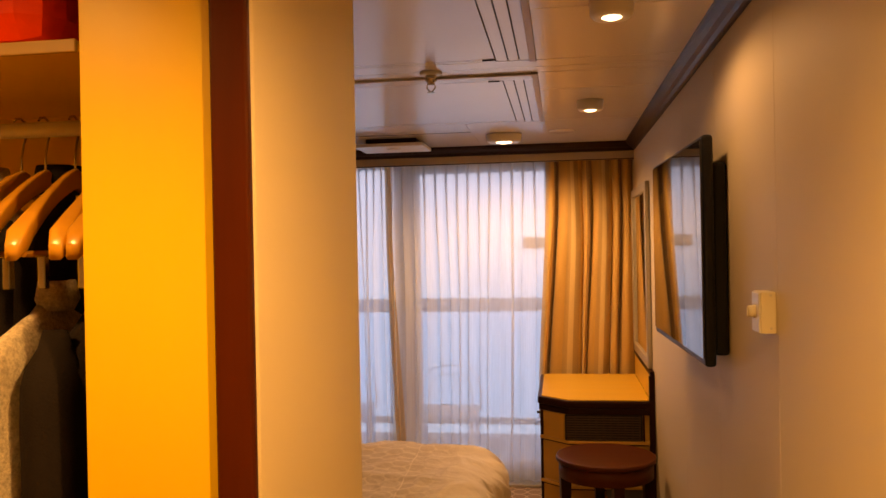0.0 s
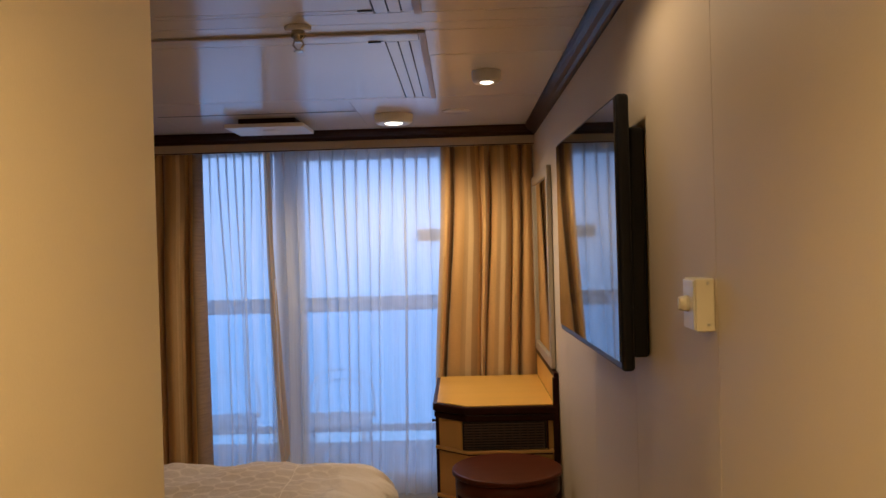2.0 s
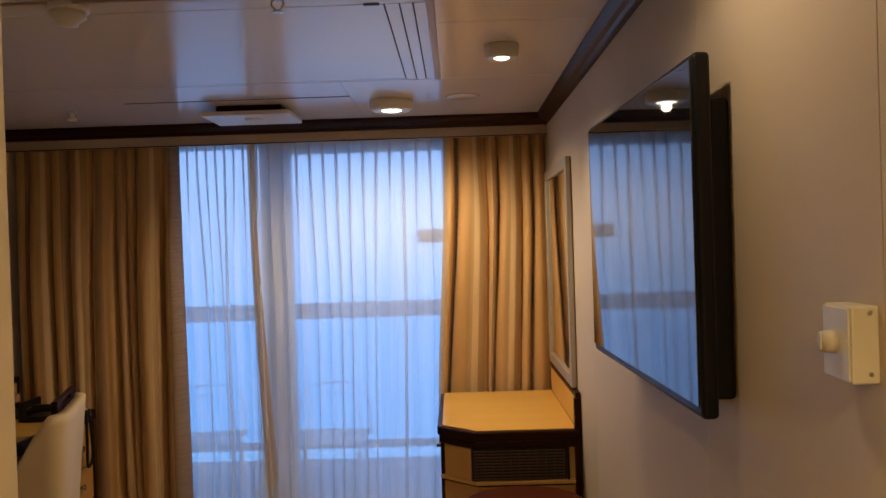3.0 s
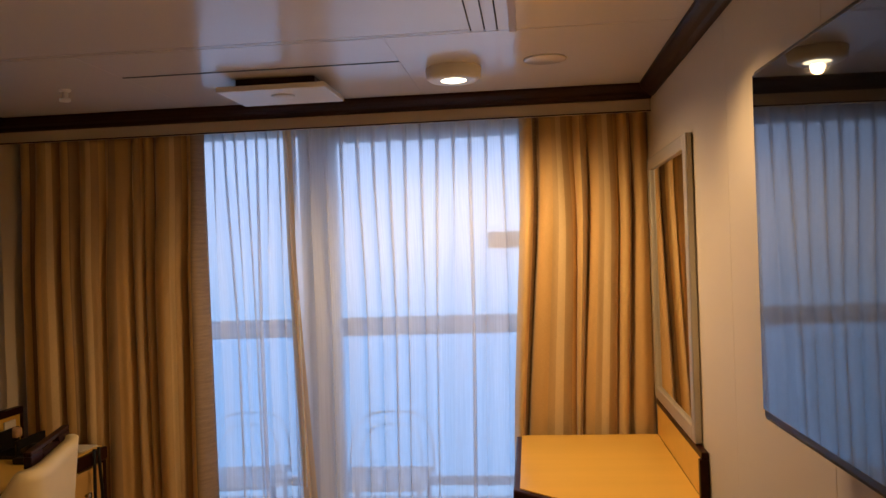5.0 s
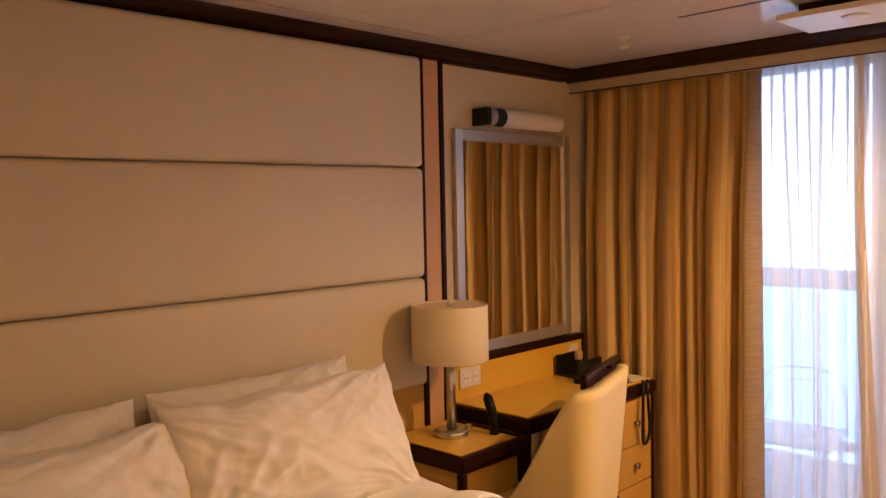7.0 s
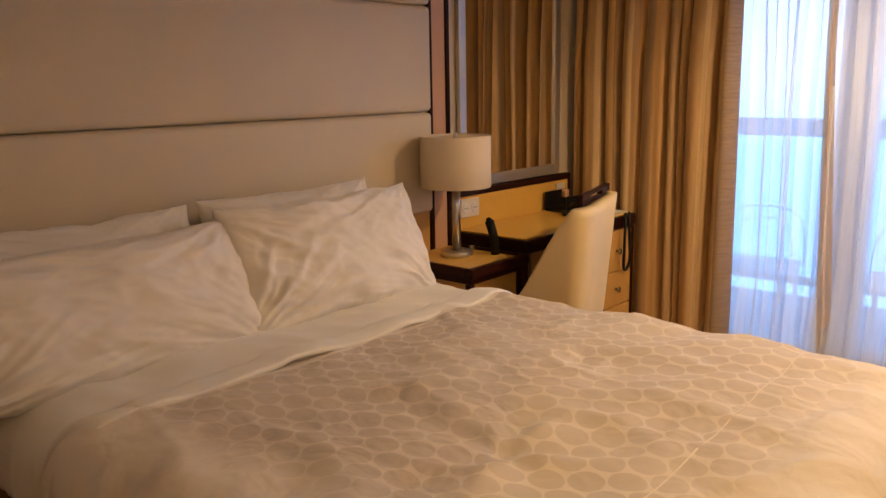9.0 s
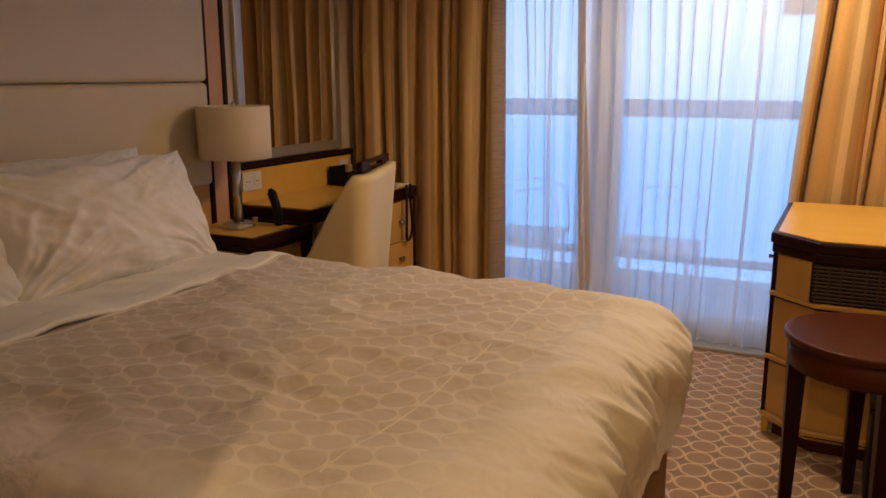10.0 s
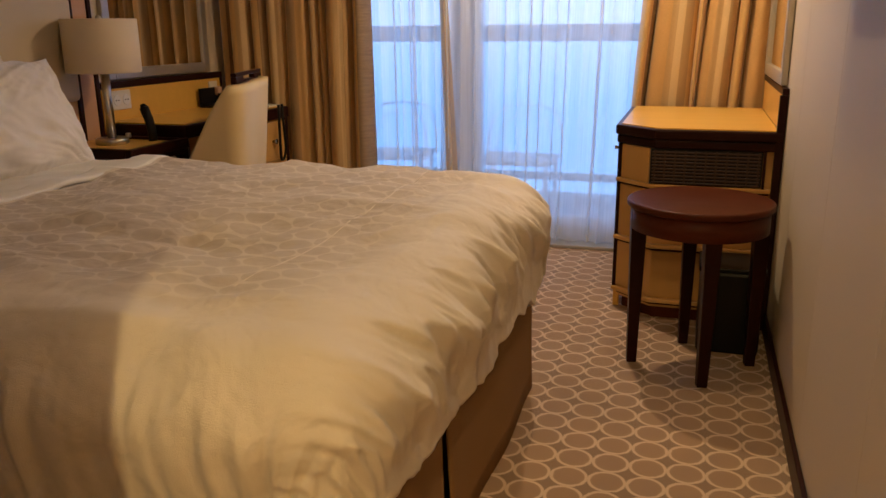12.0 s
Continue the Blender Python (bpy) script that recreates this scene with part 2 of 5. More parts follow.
def wood_material(name, col, rough=0.35, axis=0, var=0.25, coat=0.0, pitch=30.0):
    m, t, p = nodes_of(name)
    co = add(t, "ShaderNodeTexCoord")
    mp = add(t, "ShaderNodeMapping")
    sc = [pitch, pitch, pitch]
    sc[axis] = pitch * 0.06
    mp.inputs["Scale"].default_value = sc
    t.links.new(co.outputs["Object"], mp.inputs["Vector"])
    grain = add(t, "ShaderNodeTexNoise", Scale=1.0, Detail=6.0, Roughness=0.6, Distortion=0.5)
    t.links.new(mp.outputs[0], grain.inputs["Vector"])
    wear = add(t, "ShaderNodeTexNoise", Scale=4.0, Detail=4.0)
    t.links.new(co.outputs["Object"], wear.inputs["Vector"])
    c = blend(t, grain.outputs["Fac"], tuple(x * (1 - var) for x in col), tuple(min(1, x * (1 + var)) for x in col))
    t.links.new(c, p.inputs["Base Color"])
    t.links.new(maths(t, "MULTIPLY_ADD", wear.outputs["Fac"], 0.25 * rough, 0.87 * rough), p.inputs["Roughness"])
    p.inputs["Coat Weight"].default_value = coat
    p.inputs["Specular IOR Level"].default_value = 0.3
    b = add(t, "ShaderNodeBump", Strength=0.08, Distance=0.001)
    t.links.new(grain.outputs["Fac"], b.inputs["Height"])
    t.links.new(b.outputs[0], p.inputs["Normal"])
    return m


def glow_material(name, col, strength):
    m, t, p = nodes_of(name)
    p.inputs["Base Color"].default_value = (*col, 1)
    p.inputs["Emission Color"].default_value = (*col, 1)
    p.inputs["Emission Strength"].default_value = strength
    return m


def glass_material(name, col=(1, 1, 1)):
    m, t, p = nodes_of(name)
    p.inputs["Base Color"].default_value = (*col, 1)
    p.inputs["Roughness"].default_value = 0.0
    p.inputs["Transmission Weight"].default_value = 1.0
    p.inputs["IOR"].default_value = 1.1
    return m


def backdrop_material():
    """Sea mist: brighter at the level of the horizon, bluer below."""
    m, t, p = nodes_of("sea_mist")
    out = t.nodes["Material Output"]
    co = add(t, "ShaderNodeTexCoord")
    sep = add(t, "ShaderNodeSeparateXYZ")
    t.links.new(co.outputs["Object"], sep.inputs[0])
    ramp = add(t, "ShaderNodeValToRGB")
    el = ramp.color_ramp.elements
    el[0].position, el[0].color = 0.0, (0.22, 0.45, 0.80, 1)
    el[1].position, el[1].color = 1.0, (0.50, 0.64, 1.0, 1)
    for pos, c in ((0.30, (0.25, 0.49, 0.88)), (0.42, (0.48, 0.63, 0.97)), (0.6, (0.48, 0.63, 1.0))):
        e = el.new(pos)
        e.color = (*c, 1)
    drift = add(t, "ShaderNodeTexNoise", Scale=0.02, Detail=3.0)
    t.links.new(co.outputs["Object"], drift.inputs["Vector"])
    h = maths(t, "ADD", maths(t, "MULTIPLY_ADD", sep.outputs[2], 1 / 100, 0.40), maths(t, "MULTIPLY_ADD", drift.outputs["Fac"], 0.1, -0.05))
    t.links.new(h, ramp.inputs[0])
    em = add(t, "ShaderNodeEmission", Strength=1.8)
    t.links.new(ramp.outputs[0], em.inputs[0])
    t.links.new(em.outputs[0], out.inputs[0])
    return m


M_CARPET = carpet_material()
M_DUVET = duvet_material()
M_SHEET = linen_material("white_linen", (0.82, 0.79, 0.74))
M_PILLOW = linen_material("pillow_cotton", (0.80, 0.76, 0.71))
M_DRAPE = drape_material()
M_BORDER = surface("border_weave", (0.32, 0.215, 0.12), 0.7, 0.5, 30.0, 0.6, 160, stretch=(0.3, 0.3, 3.0))
M_SHEER = sheer_material("voile", (0.86, 0.90, 0.96), 0.33)
M_SHEERHEM = sheer_material("voile_hem", (0.86, 0.66, 0.38), 0.10)
M_CEIL = surface("ceiling_enamel", (0.69, 0.65, 0.61), 0.17, 0.06, 2.0, 0.03, 900)
M_GROOVE = surface("groove_dark", (0.05, 0.045, 0.04), 0.8)
M_JOINT = surface("wall_joint", (0.34, 0.28, 0.22), 0.7)
M_TRIM = surface("ceiling_trim", (0.50, 0.42, 0.35), 0.45, 0.08)
M_WALL = surface("wall_vinyl", (0.61, 0.515, 0.375), 0.55, 0.07, 1.5, 0.25, 700, stretch=(1, 1, 0.25))
M_PANEL = surface("padded_leatherette", (0.64, 0.55, 0.40), 0.5, 0.07, 3.0, 0.2, 500)
M_CROWN = wood_material("dark_mahogany", (0.024, 0.008, 0.006), 0.35, 1, 0.3, 0.0)
M_DARK = wood_material("dark_wood_edge", (0.022, 0.0055, 0.0035), 0.35, 1, 0.3, 0.0)
M_REDWOOD = wood_material("red_mahogany", (0.058, 0.010, 0.004), 0.35, 2, 0.3, 0.0)
M_STOOL = wood_material("stool_mahogany", (0.070, 0.016, 0.005), 0.38, 0, 0.35, 0.0)
for m in (M_STOOL, M_DARK, M_REDWOOD, M_CROWN):
    m.node_tree.nodes["Principled BSDF"].inputs["Specular IOR Level"].default_value = 0.12
M_MAPLE = wood_material("maple_laminate", (0.68, 0.40, 0.07), 0.3, 0, 0.10, 0.1, 14)
M_MAPLEV = wood_material("maple_veneer", (0.55, 0.31, 0.08), 0.32, 2, 0.10, 0.1, 14)
M_CLOSET = wood_material("closet_maple", (0.64, 0.40, 0.07), 0.35, 2, 0.06, 0.1, 10)
M_POST = wood_material("pink_beech", (0.58, 0.34, 0.18), 0.4, 2, 0.10)
M_VAL = surface("valance_fabric", (0.52, 0.43, 0.33), 0.7, 0.1, 3.0, 0.2, 500)
M_BLACK = surface("black_plastic", (0.007, 0.007, 0.008), 0.4, 0.2, 4.0, 0.05)
M_BLACK.node_tree.nodes["Principled BSDF"].inputs["Specular IOR Level"].default_value = 0.25
M_SCREEN = surface("tv_glass", (0.010, 0.010, 0.012), 0.025, 0.1, 4.0, 0.0)
M_SCREEN.node_tree.nodes["Principled BSDF"].inputs["IOR"].default_value = 1.9
M_CHROME = surface("brushed_steel", (0.62, 0.60, 0.57), 0.28, 0.1, 6.0, 0.05, metal=1.0)
M_SILVER = surface("silver_frame", (0.55, 0.54, 0.50), 0.35, 0.1, 6.0, 0.05, metal=0.8)
M_PEWTER = surface("champagne_frame", (0.50, 0.45, 0.36), 0.4, 0.1, 6.0, 0.05, metal=0.6)
M_MIRROR = surface("mirror_silvering", (0.80, 0.80, 0.78), 0.02, 0.02, 2.0, 0.0, metal=1.0)
M_WHITE = surface("white_plastic", (0.72, 0.69, 0.63), 0.35, 0.06, 5.0, 0.03)
M_IVORY = surface("ivory_plastic", (0.70, 0.64, 0.52), 0.4, 0.06, 5.0, 0.03)
M_SHADE = surface("lampshade_linen", (0.74, 0.62, 0.44), 0.8, 0.08, 5.0, 0.4, 400)
M_CHAIR = surface("cream_leather", (0.68, 0.52, 0.24), 0.5, 0.1, 4.0, 0.2, 300)
M_SKIRT = surface("bed_skirt_cloth", (0.25, 0.135, 0.042), 0.8, 0.15, 3.0, 0.4, 300, stretch=(3, 3, 0.4))
M_FRAME = surface("white_door_frame", (0.72, 0.73, 0.75), 0.4, 0.06, 4.0, 0.03)
M_RAIL = wood_material("teak_handrail", (0.50, 0.41, 0.38), 0.5, 0, 0.2)
M_DECK = surface("balcony_deck", (0.52, 0.57, 0.65), 0.6, 0.15, 3.0, 0.2)
M_WICKER = surface("grey_wicker", (0.84, 0.87, 0.90), 0.6, 0.15, 20.0, 0.3)
M_GLASS = glass_material("window_glass")
M_BALGLASS = glass_material("balustrade_glass", (0.80, 0.90, 1.0))
M_GLOW = glow_material("lamp_glow", (1.0, 0.80, 0.50), 6.5)
M_RED = surface("red_bag_fabric", (0.85, 0.04, 0.03), 0.6, 0.15, 6.0, 0.3)
M_HANGER = wood_material("hanger_beech", (0.52, 0.24, 0.06), 0.25, 0, 0.12, 0.4)
M_COAT = surface("dark_coat_wool", (0.014, 0.010, 0.009), 0.95, 0.4, 6.0, 0.6, 250)
M_COAT.node_tree.nodes["Principled BSDF"].inputs["Specular IOR Level"].default_value = 0.08
M_EDGE = wood_material("shelf_edge_wood", (0.30, 0.17, 0.07), 0.45, 0, 0.12)
M_KNIT = surface("grey_marl_knit", (0.55, 0.46, 0.37), 0.9, 0.75, 110.0, 0.8, 220)
M_BRASS = surface("wire_metal", (0.50, 0.45, 0.38), 0.25, 0.1, 6.0, 0.0, metal=1.0)
M_BRONZE = surface("grille_bronze", (0.05, 0.022, 0.010), 0.45, 0.2, 8.0, 0.1)
M_PAPER = surface("paper", (0.68, 0.62, 0.50), 0.7, 0.06)
M_METAL = surface("grey_metal_door_frame", (0.45, 0.44, 0.42), 0.4, 0.08, 5.0, 0.05, metal=0.5)
M_MIST = backdrop_material()


# ---- mesh helpers ----
def finish(name, bm, material, smooth=False):
    me = bpy.data.meshes.new(name)
    bmesh.ops.recalc_face_normals(bm, faces=bm.faces)
    bm.to_mesh(me)
    bm.free()
    for mt in (material if isinstance(material, (list, tuple)) else [material]):
        me.materials.append(mt)
    if smooth:
        for p in me.polygons:
            p.use_smooth = True
    return new(name, me)


def thing(name, at, label, category, group="", kind=""):
    e = new(name)
    e.empty_display_size = 0.1
    e.location = at
    return tagged(e, label, category, group, kind)


def part(name, bm, material, parent, label="", smooth=False):
    ob = finish(name, bm, material, smooth)
    ob.parent = parent
    ob.matrix_parent_inverse = Matrix.Translation(-parent.location if parent.parent is None else Vector((0, 0, 0)))
    return tagged(ob, label)


def solo(name, bm, material, label, category="", kind="", group="", smooth=False):
    return tagged(finish(name, bm, material, smooth), label, category, group, kind)


def box(x0, x1, y0, y1, z0, z1, bevel=0.0, seg=2, bm=None):
    own = bmesh.new()
    bmesh.ops.create_cube(own, size=1, matrix=Matrix.LocRotScale(((x0 + x1) / 2, (y0 + y1) / 2, (z0 + z1) / 2), None, (abs(x1 - x0), abs(y1 - y0), abs(z1 - z0))))
    if bevel:
        bmesh.ops.bevel(own, geom=own.edges[:], offset=bevel, segments=seg, profile=0.5, affect="EDGES")
    return own if bm is None else merge(bm, own)


def merge(bm, other):
    me = bpy.data.meshes.new("tmp")
    other.to_mesh(me)
    other.free()
    bm.from_mesh(me)
    bpy.data.meshes.remove(me)
    return bm


def rod(p0, p1, r0, r1=None, seg=12, bm=None):
    r1 = r0 if r1 is None else r1
    a, b = Vector(p0), Vector(p1)
    own = bmesh.new()
    m = Matrix.Translation((a + b) / 2) @ (b - a).to_track_quat("Z", "Y").to_matrix().to_4x4()
    bmesh.ops.create_cone(own, cap_ends=True, segments=seg, radius1=r0, radius2=r1, depth=(b - a).length, matrix=m)
    return own if bm is None else merge(bm, own)


def tube(points, r, seg=8, bm=None):
    """A round wire through the points."""
    own = bmesh.new()
    pts = [Vector(p) for p in points]
    last = None
    for i, p in enumerate(pts):
        d = (pts[min(i + 1, len(pts) - 1)] - pts[max(i - 1, 0)]).normalized()
        q = d.to_track_quat("Z", "Y")
        ring = [own.verts.new(p + q @ Vector((r * math.cos(2 * math.pi * k / seg), r * math.sin(2 * math.pi * k / seg), 0))) for k in range(seg)]
        if last:
            shift = min(range(seg), key=lambda s: sum((ring[(k + s) % seg].co - last[k].co).length for k in range(seg)))
            ring = ring[shift:] + ring[:shift]
            for k in range(seg):
                own.faces.new((last[k], last[(k + 1) % seg], ring[(k + 1) % seg], ring[k]))
        else:
            own.faces.new(ring)
        last = ring
    own.faces.new(last)
    return own if bm is None else merge(bm, own)


def lathe(profile, at, seg=32, bm=None):
    """Turns (radius, height) pairs about a vertical axis."""
    own = bmesh.new()
    rows = []
    for r, z in profile:
        rows.append([own.verts.new((at[0] + r * math.cos(2 * math.pi * k / seg), at[1] + r * math.sin(2 * math.pi * k / seg), at[2] + z)) for k in range(seg)])
    for a, b in zip(rows, rows[1:]):
        for k in range(seg):
            own.faces.new((a[k], a[(k + 1) % seg], b[(k + 1) % seg], b[k]))
    own.faces.new(rows[0])
    own.faces.new(rows[-1])
    return own if bm is None else merge(bm, own)


def prism(outline, z0, z1, bevel=0.0, bm=None):
    """An upright prism over a plan outline."""
    own = bmesh.new()
    lo = [own.verts.new((x, y, z0)) for x, y in outline]
    hi = [own.verts.new((x, y, z1)) for x, y in outline]
    n = len(outline)
    own.faces.new(lo)
    own.faces.new(hi)
    for k in range(n):
        own.faces.new((lo[k], lo[(k + 1) % n], hi[(k + 1) % n], hi[k]))
    bmesh.ops.recalc_face_normals(own, faces=own.faces)
    if bevel:
        bmesh.ops.bevel(own, geom=own.edges[:], offset=bevel, segments=2, profile=0.5, affect="EDGES")
    return own if bm is None else merge(bm, own)


def extrude_profile(profile, axis, a, b, place):
    """Sweeps an (out, z) profile along x or y; place(out, along) gives the plan point."""
    own = bmesh.new()
    ends = [[own.verts.new((*place(o, s), z)) for o, z in profile] for s in (a, b)]
    n = len(profile)
    for k in range(n):
        own.faces.new((ends[0][k], ends[0][(k + 1) % n], ends[1][(k + 1) % n], ends[1][k]))
    own.faces.new(ends[0])
    own.faces.new(ends[1])
    return own


def sheet(nu, nv, fn, thick=0.0):
    """A cloth: fn(i/nu, j/nv) gives the point and its place on the cloth."""
    own = bmesh.new()
    lay = own.loops.layers.uv.new("cloth")
    vs, uvs = {}, {}
    for i in range(nu + 1):
        for j in range(nv + 1):
            p, q = fn(i / nu, j / nv)
            v = own.verts.new(p)
            vs[i, j], uvs[v] = v, q
    for i in range(nu):
        for j in range(nv):
            f = own.faces.new((vs[i, j], vs[i + 1, j], vs[i + 1, j + 1], vs[i, j + 1]))
            for lp in f.loops:
                lp[lay].uv = uvs[lp.vert]
    return own


def smooth_step(a, b, x):
    k = min(1, max(0, (x - a) / (b - a)))
    return k * k * (3 - 2 * k)



# ---- structure ----
solo("floor", box(-1.85, 0.6, -1.4, 5.42, -0.08, 0.0, bm=box(-2.52, -1.85, 1.40, 5.42, -0.08, 0.0)), M_CARPET, "brown carpet woven with a grid of cream rings", kind="structure")


def build_ceiling():
    bm = box(-2.6, 0.6, -1.4, 5.42, CEIL + 0.006, CEIL + 0.08)
    for f in bm.faces:
        f.material_index = 1
    g = 0.0025
    rects = [(-1.8, XR, -1.35, -0.25), (-1.8, XR, -0.25, 0.72), (-2.5, XR, 0.72, 1.46), (-0.055, XR, 1.46, 2.08), (-0.055, XR, 2.08, 2.68),
             (-2.5, XR, 2.68, 2.79), (-2.5, XR, 2.79, 2.885), (-0.055, XR, 2.885, 3.22), (-0.055, XR, 3.22, 4.05), (-2.5, -1.468, 4.05, 5.3), (-1.472, -0.460, 4.05, 4.365),
             (-0.464, XR, 4.05, 5.3), (-1.472, -0.460, 4.372, 5.3)]
    for y0, y1, i0, i1 in ((1.46, 2.68, 1.58, 2.645), (2.885, 4.05, 3.012, 4.022)):
        rects += [(-2.5, -2.25, y0, y1), (-2.25, -0.075, y0, i0), (-0.11, -0.055, i0, y1), (-0.148, -0.11, i0, y1), (-0.19, -0.148, i0, y1),
                  (-2.13, -0.19, i0, i1), (-2.13, -0.19, i1, y1), (-2.25, -2.13, i0, y1)]
    for x0, x1, y0, y1 in rects:
        tile = box(x0 + g, x1 - g, y0 + g, y1 - g, CEIL, CEIL + 0.006)
        merge(bm, tile)
    return solo("ceiling", bm, [M_CEIL, M_GROOVE], "pale enamelled metal ceiling panels with dark joints", kind="structure")


def split_materials(ob, test):
    for p in ob.data.polygons:
        p.material_index = 1 if test(p) else 0


ceiling = build_ceiling()
split_materials(ceiling, lambda p: p.center.z > CEIL + 0.0055)

# raised surround of the access panels
for n, (y0, y1) in enumerate(((1.46, 2.68), (2.885, 4.05))):
    bm = box(-0.075, -0.052, y0, y1, CEIL - 0.008, CEIL - 0.0005, 0.002)
    box(-2.27, -0.0755, y0, y0 + 0.024, CEIL - 0.008, CEIL - 0.0005, 0.002, bm=bm)
    box(-2.27, -2.247, y0 + 0.025, y1, CEIL - 0.008, CEIL - 0.0005, 0.002, bm=bm)
    solo("trim", bm, M_TRIM, "raised beige surround of a ceiling access panel", kind="structure")

# right wall: backing and vinyl panels
wr = thing("wall_right", (XR, 2.0, 0), "beige vinyl wall of upright panels with fine joints", "", kind="structure")
part("wall_core", box(XR + 0.008, XR + 0.1, -1.4, 5.42, 0, CEIL + 0.02), M_JOINT, wr)
for y0, y1 in ((-1.3, -0.1), (-0.1, 0.895), (0.985, 1.075), (1.075, 1.745), (1.745, 2.43), (2.43, 3.1), (3.1, 3.8), (3.8, 4.5), (4.5, 5.38)):
    part("wall_panel", box(XR, XR + 0.008, y0 + 0.0006, y1 - 0.0006, 0.0, CEIL, 0.0008, 1), M_WALL, wr)
df = thing("door_1", (XR, 0.94, 0), "grey metal door frame edge set in the beige wall", "", kind="structure")
part("door_frame", box(XR - 0.006, XR + 0.008, 0.897, 0.983, 0, 2.1, 0.003), M_METAL, df)
part("frame_stop", box(XR - 0.012, XR - 0.006, 0.905, 0.93, 0, 2.09, 0.002), M_METAL, df)

# left wall with the recess of the padded headboard
solo("wall_left", box(XL - 0.1, XL, 1.40, 5.42, 0, CEIL + 0.02), M_WALL, "beige painted cabin wall behind the bed", kind="structure")
solo("wall_near", box(XL, -0.437, 1.423, 1.455, 0, CEIL), M_WALL, "beige partition wall between bedroom and closet", kind="structure")
solo("partition_end", box(-0.436, -0.385, 0.907, 1.455, 0, CEIL, 0.004), M_WALL, "beige end panel of the closet partition", kind="structure")
solo("wall_entry", box(-1.8, XR, -1.4, -1.3, 0, CEIL), M_WALL, "plain beige wall behind the entry", kind="structure")
solo("wall_closet", box(-1.85, -1.75, -1.4, 1.422, 0, CEIL), M_CLOSET, "maple side wall of the closet lobby", kind="structure")

# window wall
wb = thing("wall_back", (0, 5.34, 0), "beige wall round the balcony door", "", kind="structure")
part("wall_side", box(XL, -1.68, 5.30, 5.38, 0, CEIL), M_WALL, wb)
part("wall_side", box(0.22, XR, 5.30, 5.38, 0, CEIL), M_WALL, wb)
part("wall_head", box(-1.68, 0.22, 5.30, 5.38, 2.13, CEIL), M_WALL, wb)

CROWN = [(0, 2.160), (0.012, 2.160), (0.024, 2.164), (0.036, 2.174), (0.056, 2.182), (0.074, 2.194), (0.084, 2.204), (0.086, CEIL - 0.001), (0, CEIL - 0.001)]
for nm, prof, a, b, place in (
        ("trim_right", [(o * 0.66, z) for o, z in CROWN], 0.99, 5.0, lambda o, s: (XR - o, s)),
        ("trim_left", CROWN, 1.456, 5.0, lambda o, s: (XL + o, s)),
        ("trim_back", CROWN, XL, XR, lambda o, s: (s, 5.066 - o))):
    solo(nm, extrude_profile(prof, 1, a, b, place), M_CROWN, "dark mahogany crown moulding under the ceiling", kind="structure")
solo("baseboard", box(XR - 0.014, XR - 0.0005, 0.99, 4.14, 0, 0.07, 0.004), M_DARK, "dark wooden baseboard along the wall", kind="structure")

val = thing("valance", (0, 5.08, 2.1), "beige fabric-covered curtain valance across the window", "valance")
part("front_board", box(XL + 0.002, XR - 0.002, 5.066, 5.084, 2.108, 2.17, 0.004), M_VAL, val)
part("top_board", box(XL + 0.002, XR - 0.002, 5.085, 5.295, 2.165, 2.18), M_VAL, val)
part("bottom_piping", box(XL + 0.002, XR - 0.002, 5.063, 5.0655, 2.108, 2.113), M_DARK, val)

# sliding balcony door
win = thing("window_1", (-0.73, 5.33, 0), "white framed sliding balcony door with clear glass", "", kind="structure")
for x0, x1, z0, z1 in ((-1.68, -1.62, 0, 2.13), (0.17, 0.22, 0, 2.13), (-1.105, -0.93, 0, 2.13)):
    part("stile", box(x0, x1, 5.31, 5.37, z0, z1, 0.004), M_FRAME, win)
for x0, x1, z0, z1 in ((-0.93, 0.17, 2.075, 2.13), (-1.62, -1.105, 2.115, 2.13), (-0.93, 0.17, 0.0, 0.13), (-1.62, -1.105, 0.0, 0.10)):
    part("window_rail", box(x0, x1, 5.312, 5.368, z0, z1, 0.003), M_FRAME, win)
for x0, x1, z0, z1 in ((-1.62, -1.105, 0.10, 2.115), (-0.93, 0.17, 0.13, 2.075)):
    g = part("pane", box(x0, x1, 5.338, 5.344, z0, z1), M_GLASS, win)
    g.visible_shadow = False
solo("notice_sticker", box(-0.225, -0.04, 5.329, 5.3365, 1.555, 1.63), surface("tan_sticker", (0.40, 0.30, 0.24), 0.6), "tan rectangular notice stuck on the door glass", "sticker")

solo("door_track", box(-1.66, 0.2, 5.135, 5.30, 0.0, 0.018, 0.004), M_METAL, "grey metal door track on the floor under the sheers", kind="structure")

# balcony
solo("balcony_floor", box(-2.6, 1.4, 5.42, 6.72, -0.10, -0.02), M_DECK, "blue-grey balcony deck outside the door", kind="structure")
ra = thing("balcony_railing", (-0.6, 6.6, 0), "teak handrail over tinted glass balcony panels", "railing")
part("handrail", box(-2.6, 1.4, 6.54, 6.66, 1.032, 1.142, 0.02), M_RAIL, ra)
part("bottom_rail", box(-2.6, 1.4, 6.57, 6.63, 0.09, 0.14, 0.01), M_DECK, ra)
for px in (-2.59, 1.33):
    part("post", box(px, px + 0.05, 6.575, 6.625, -0.02, 1.031, 0.006), M_FRAME, ra)
for k in range(4):
    g = part("glass_panel", box(-2.44 + k * 0.95, -1.50 + k * 0.95, 6.594, 6.604, 0.15, 1.031), M_BALGLASS, ra)
    g.visible_shadow = False
solo("backdrop", box(-260, 260, 119.5, 120, -60, 90), M_MIST, "pale blue sea mist beyond the balcony", kind="structure")
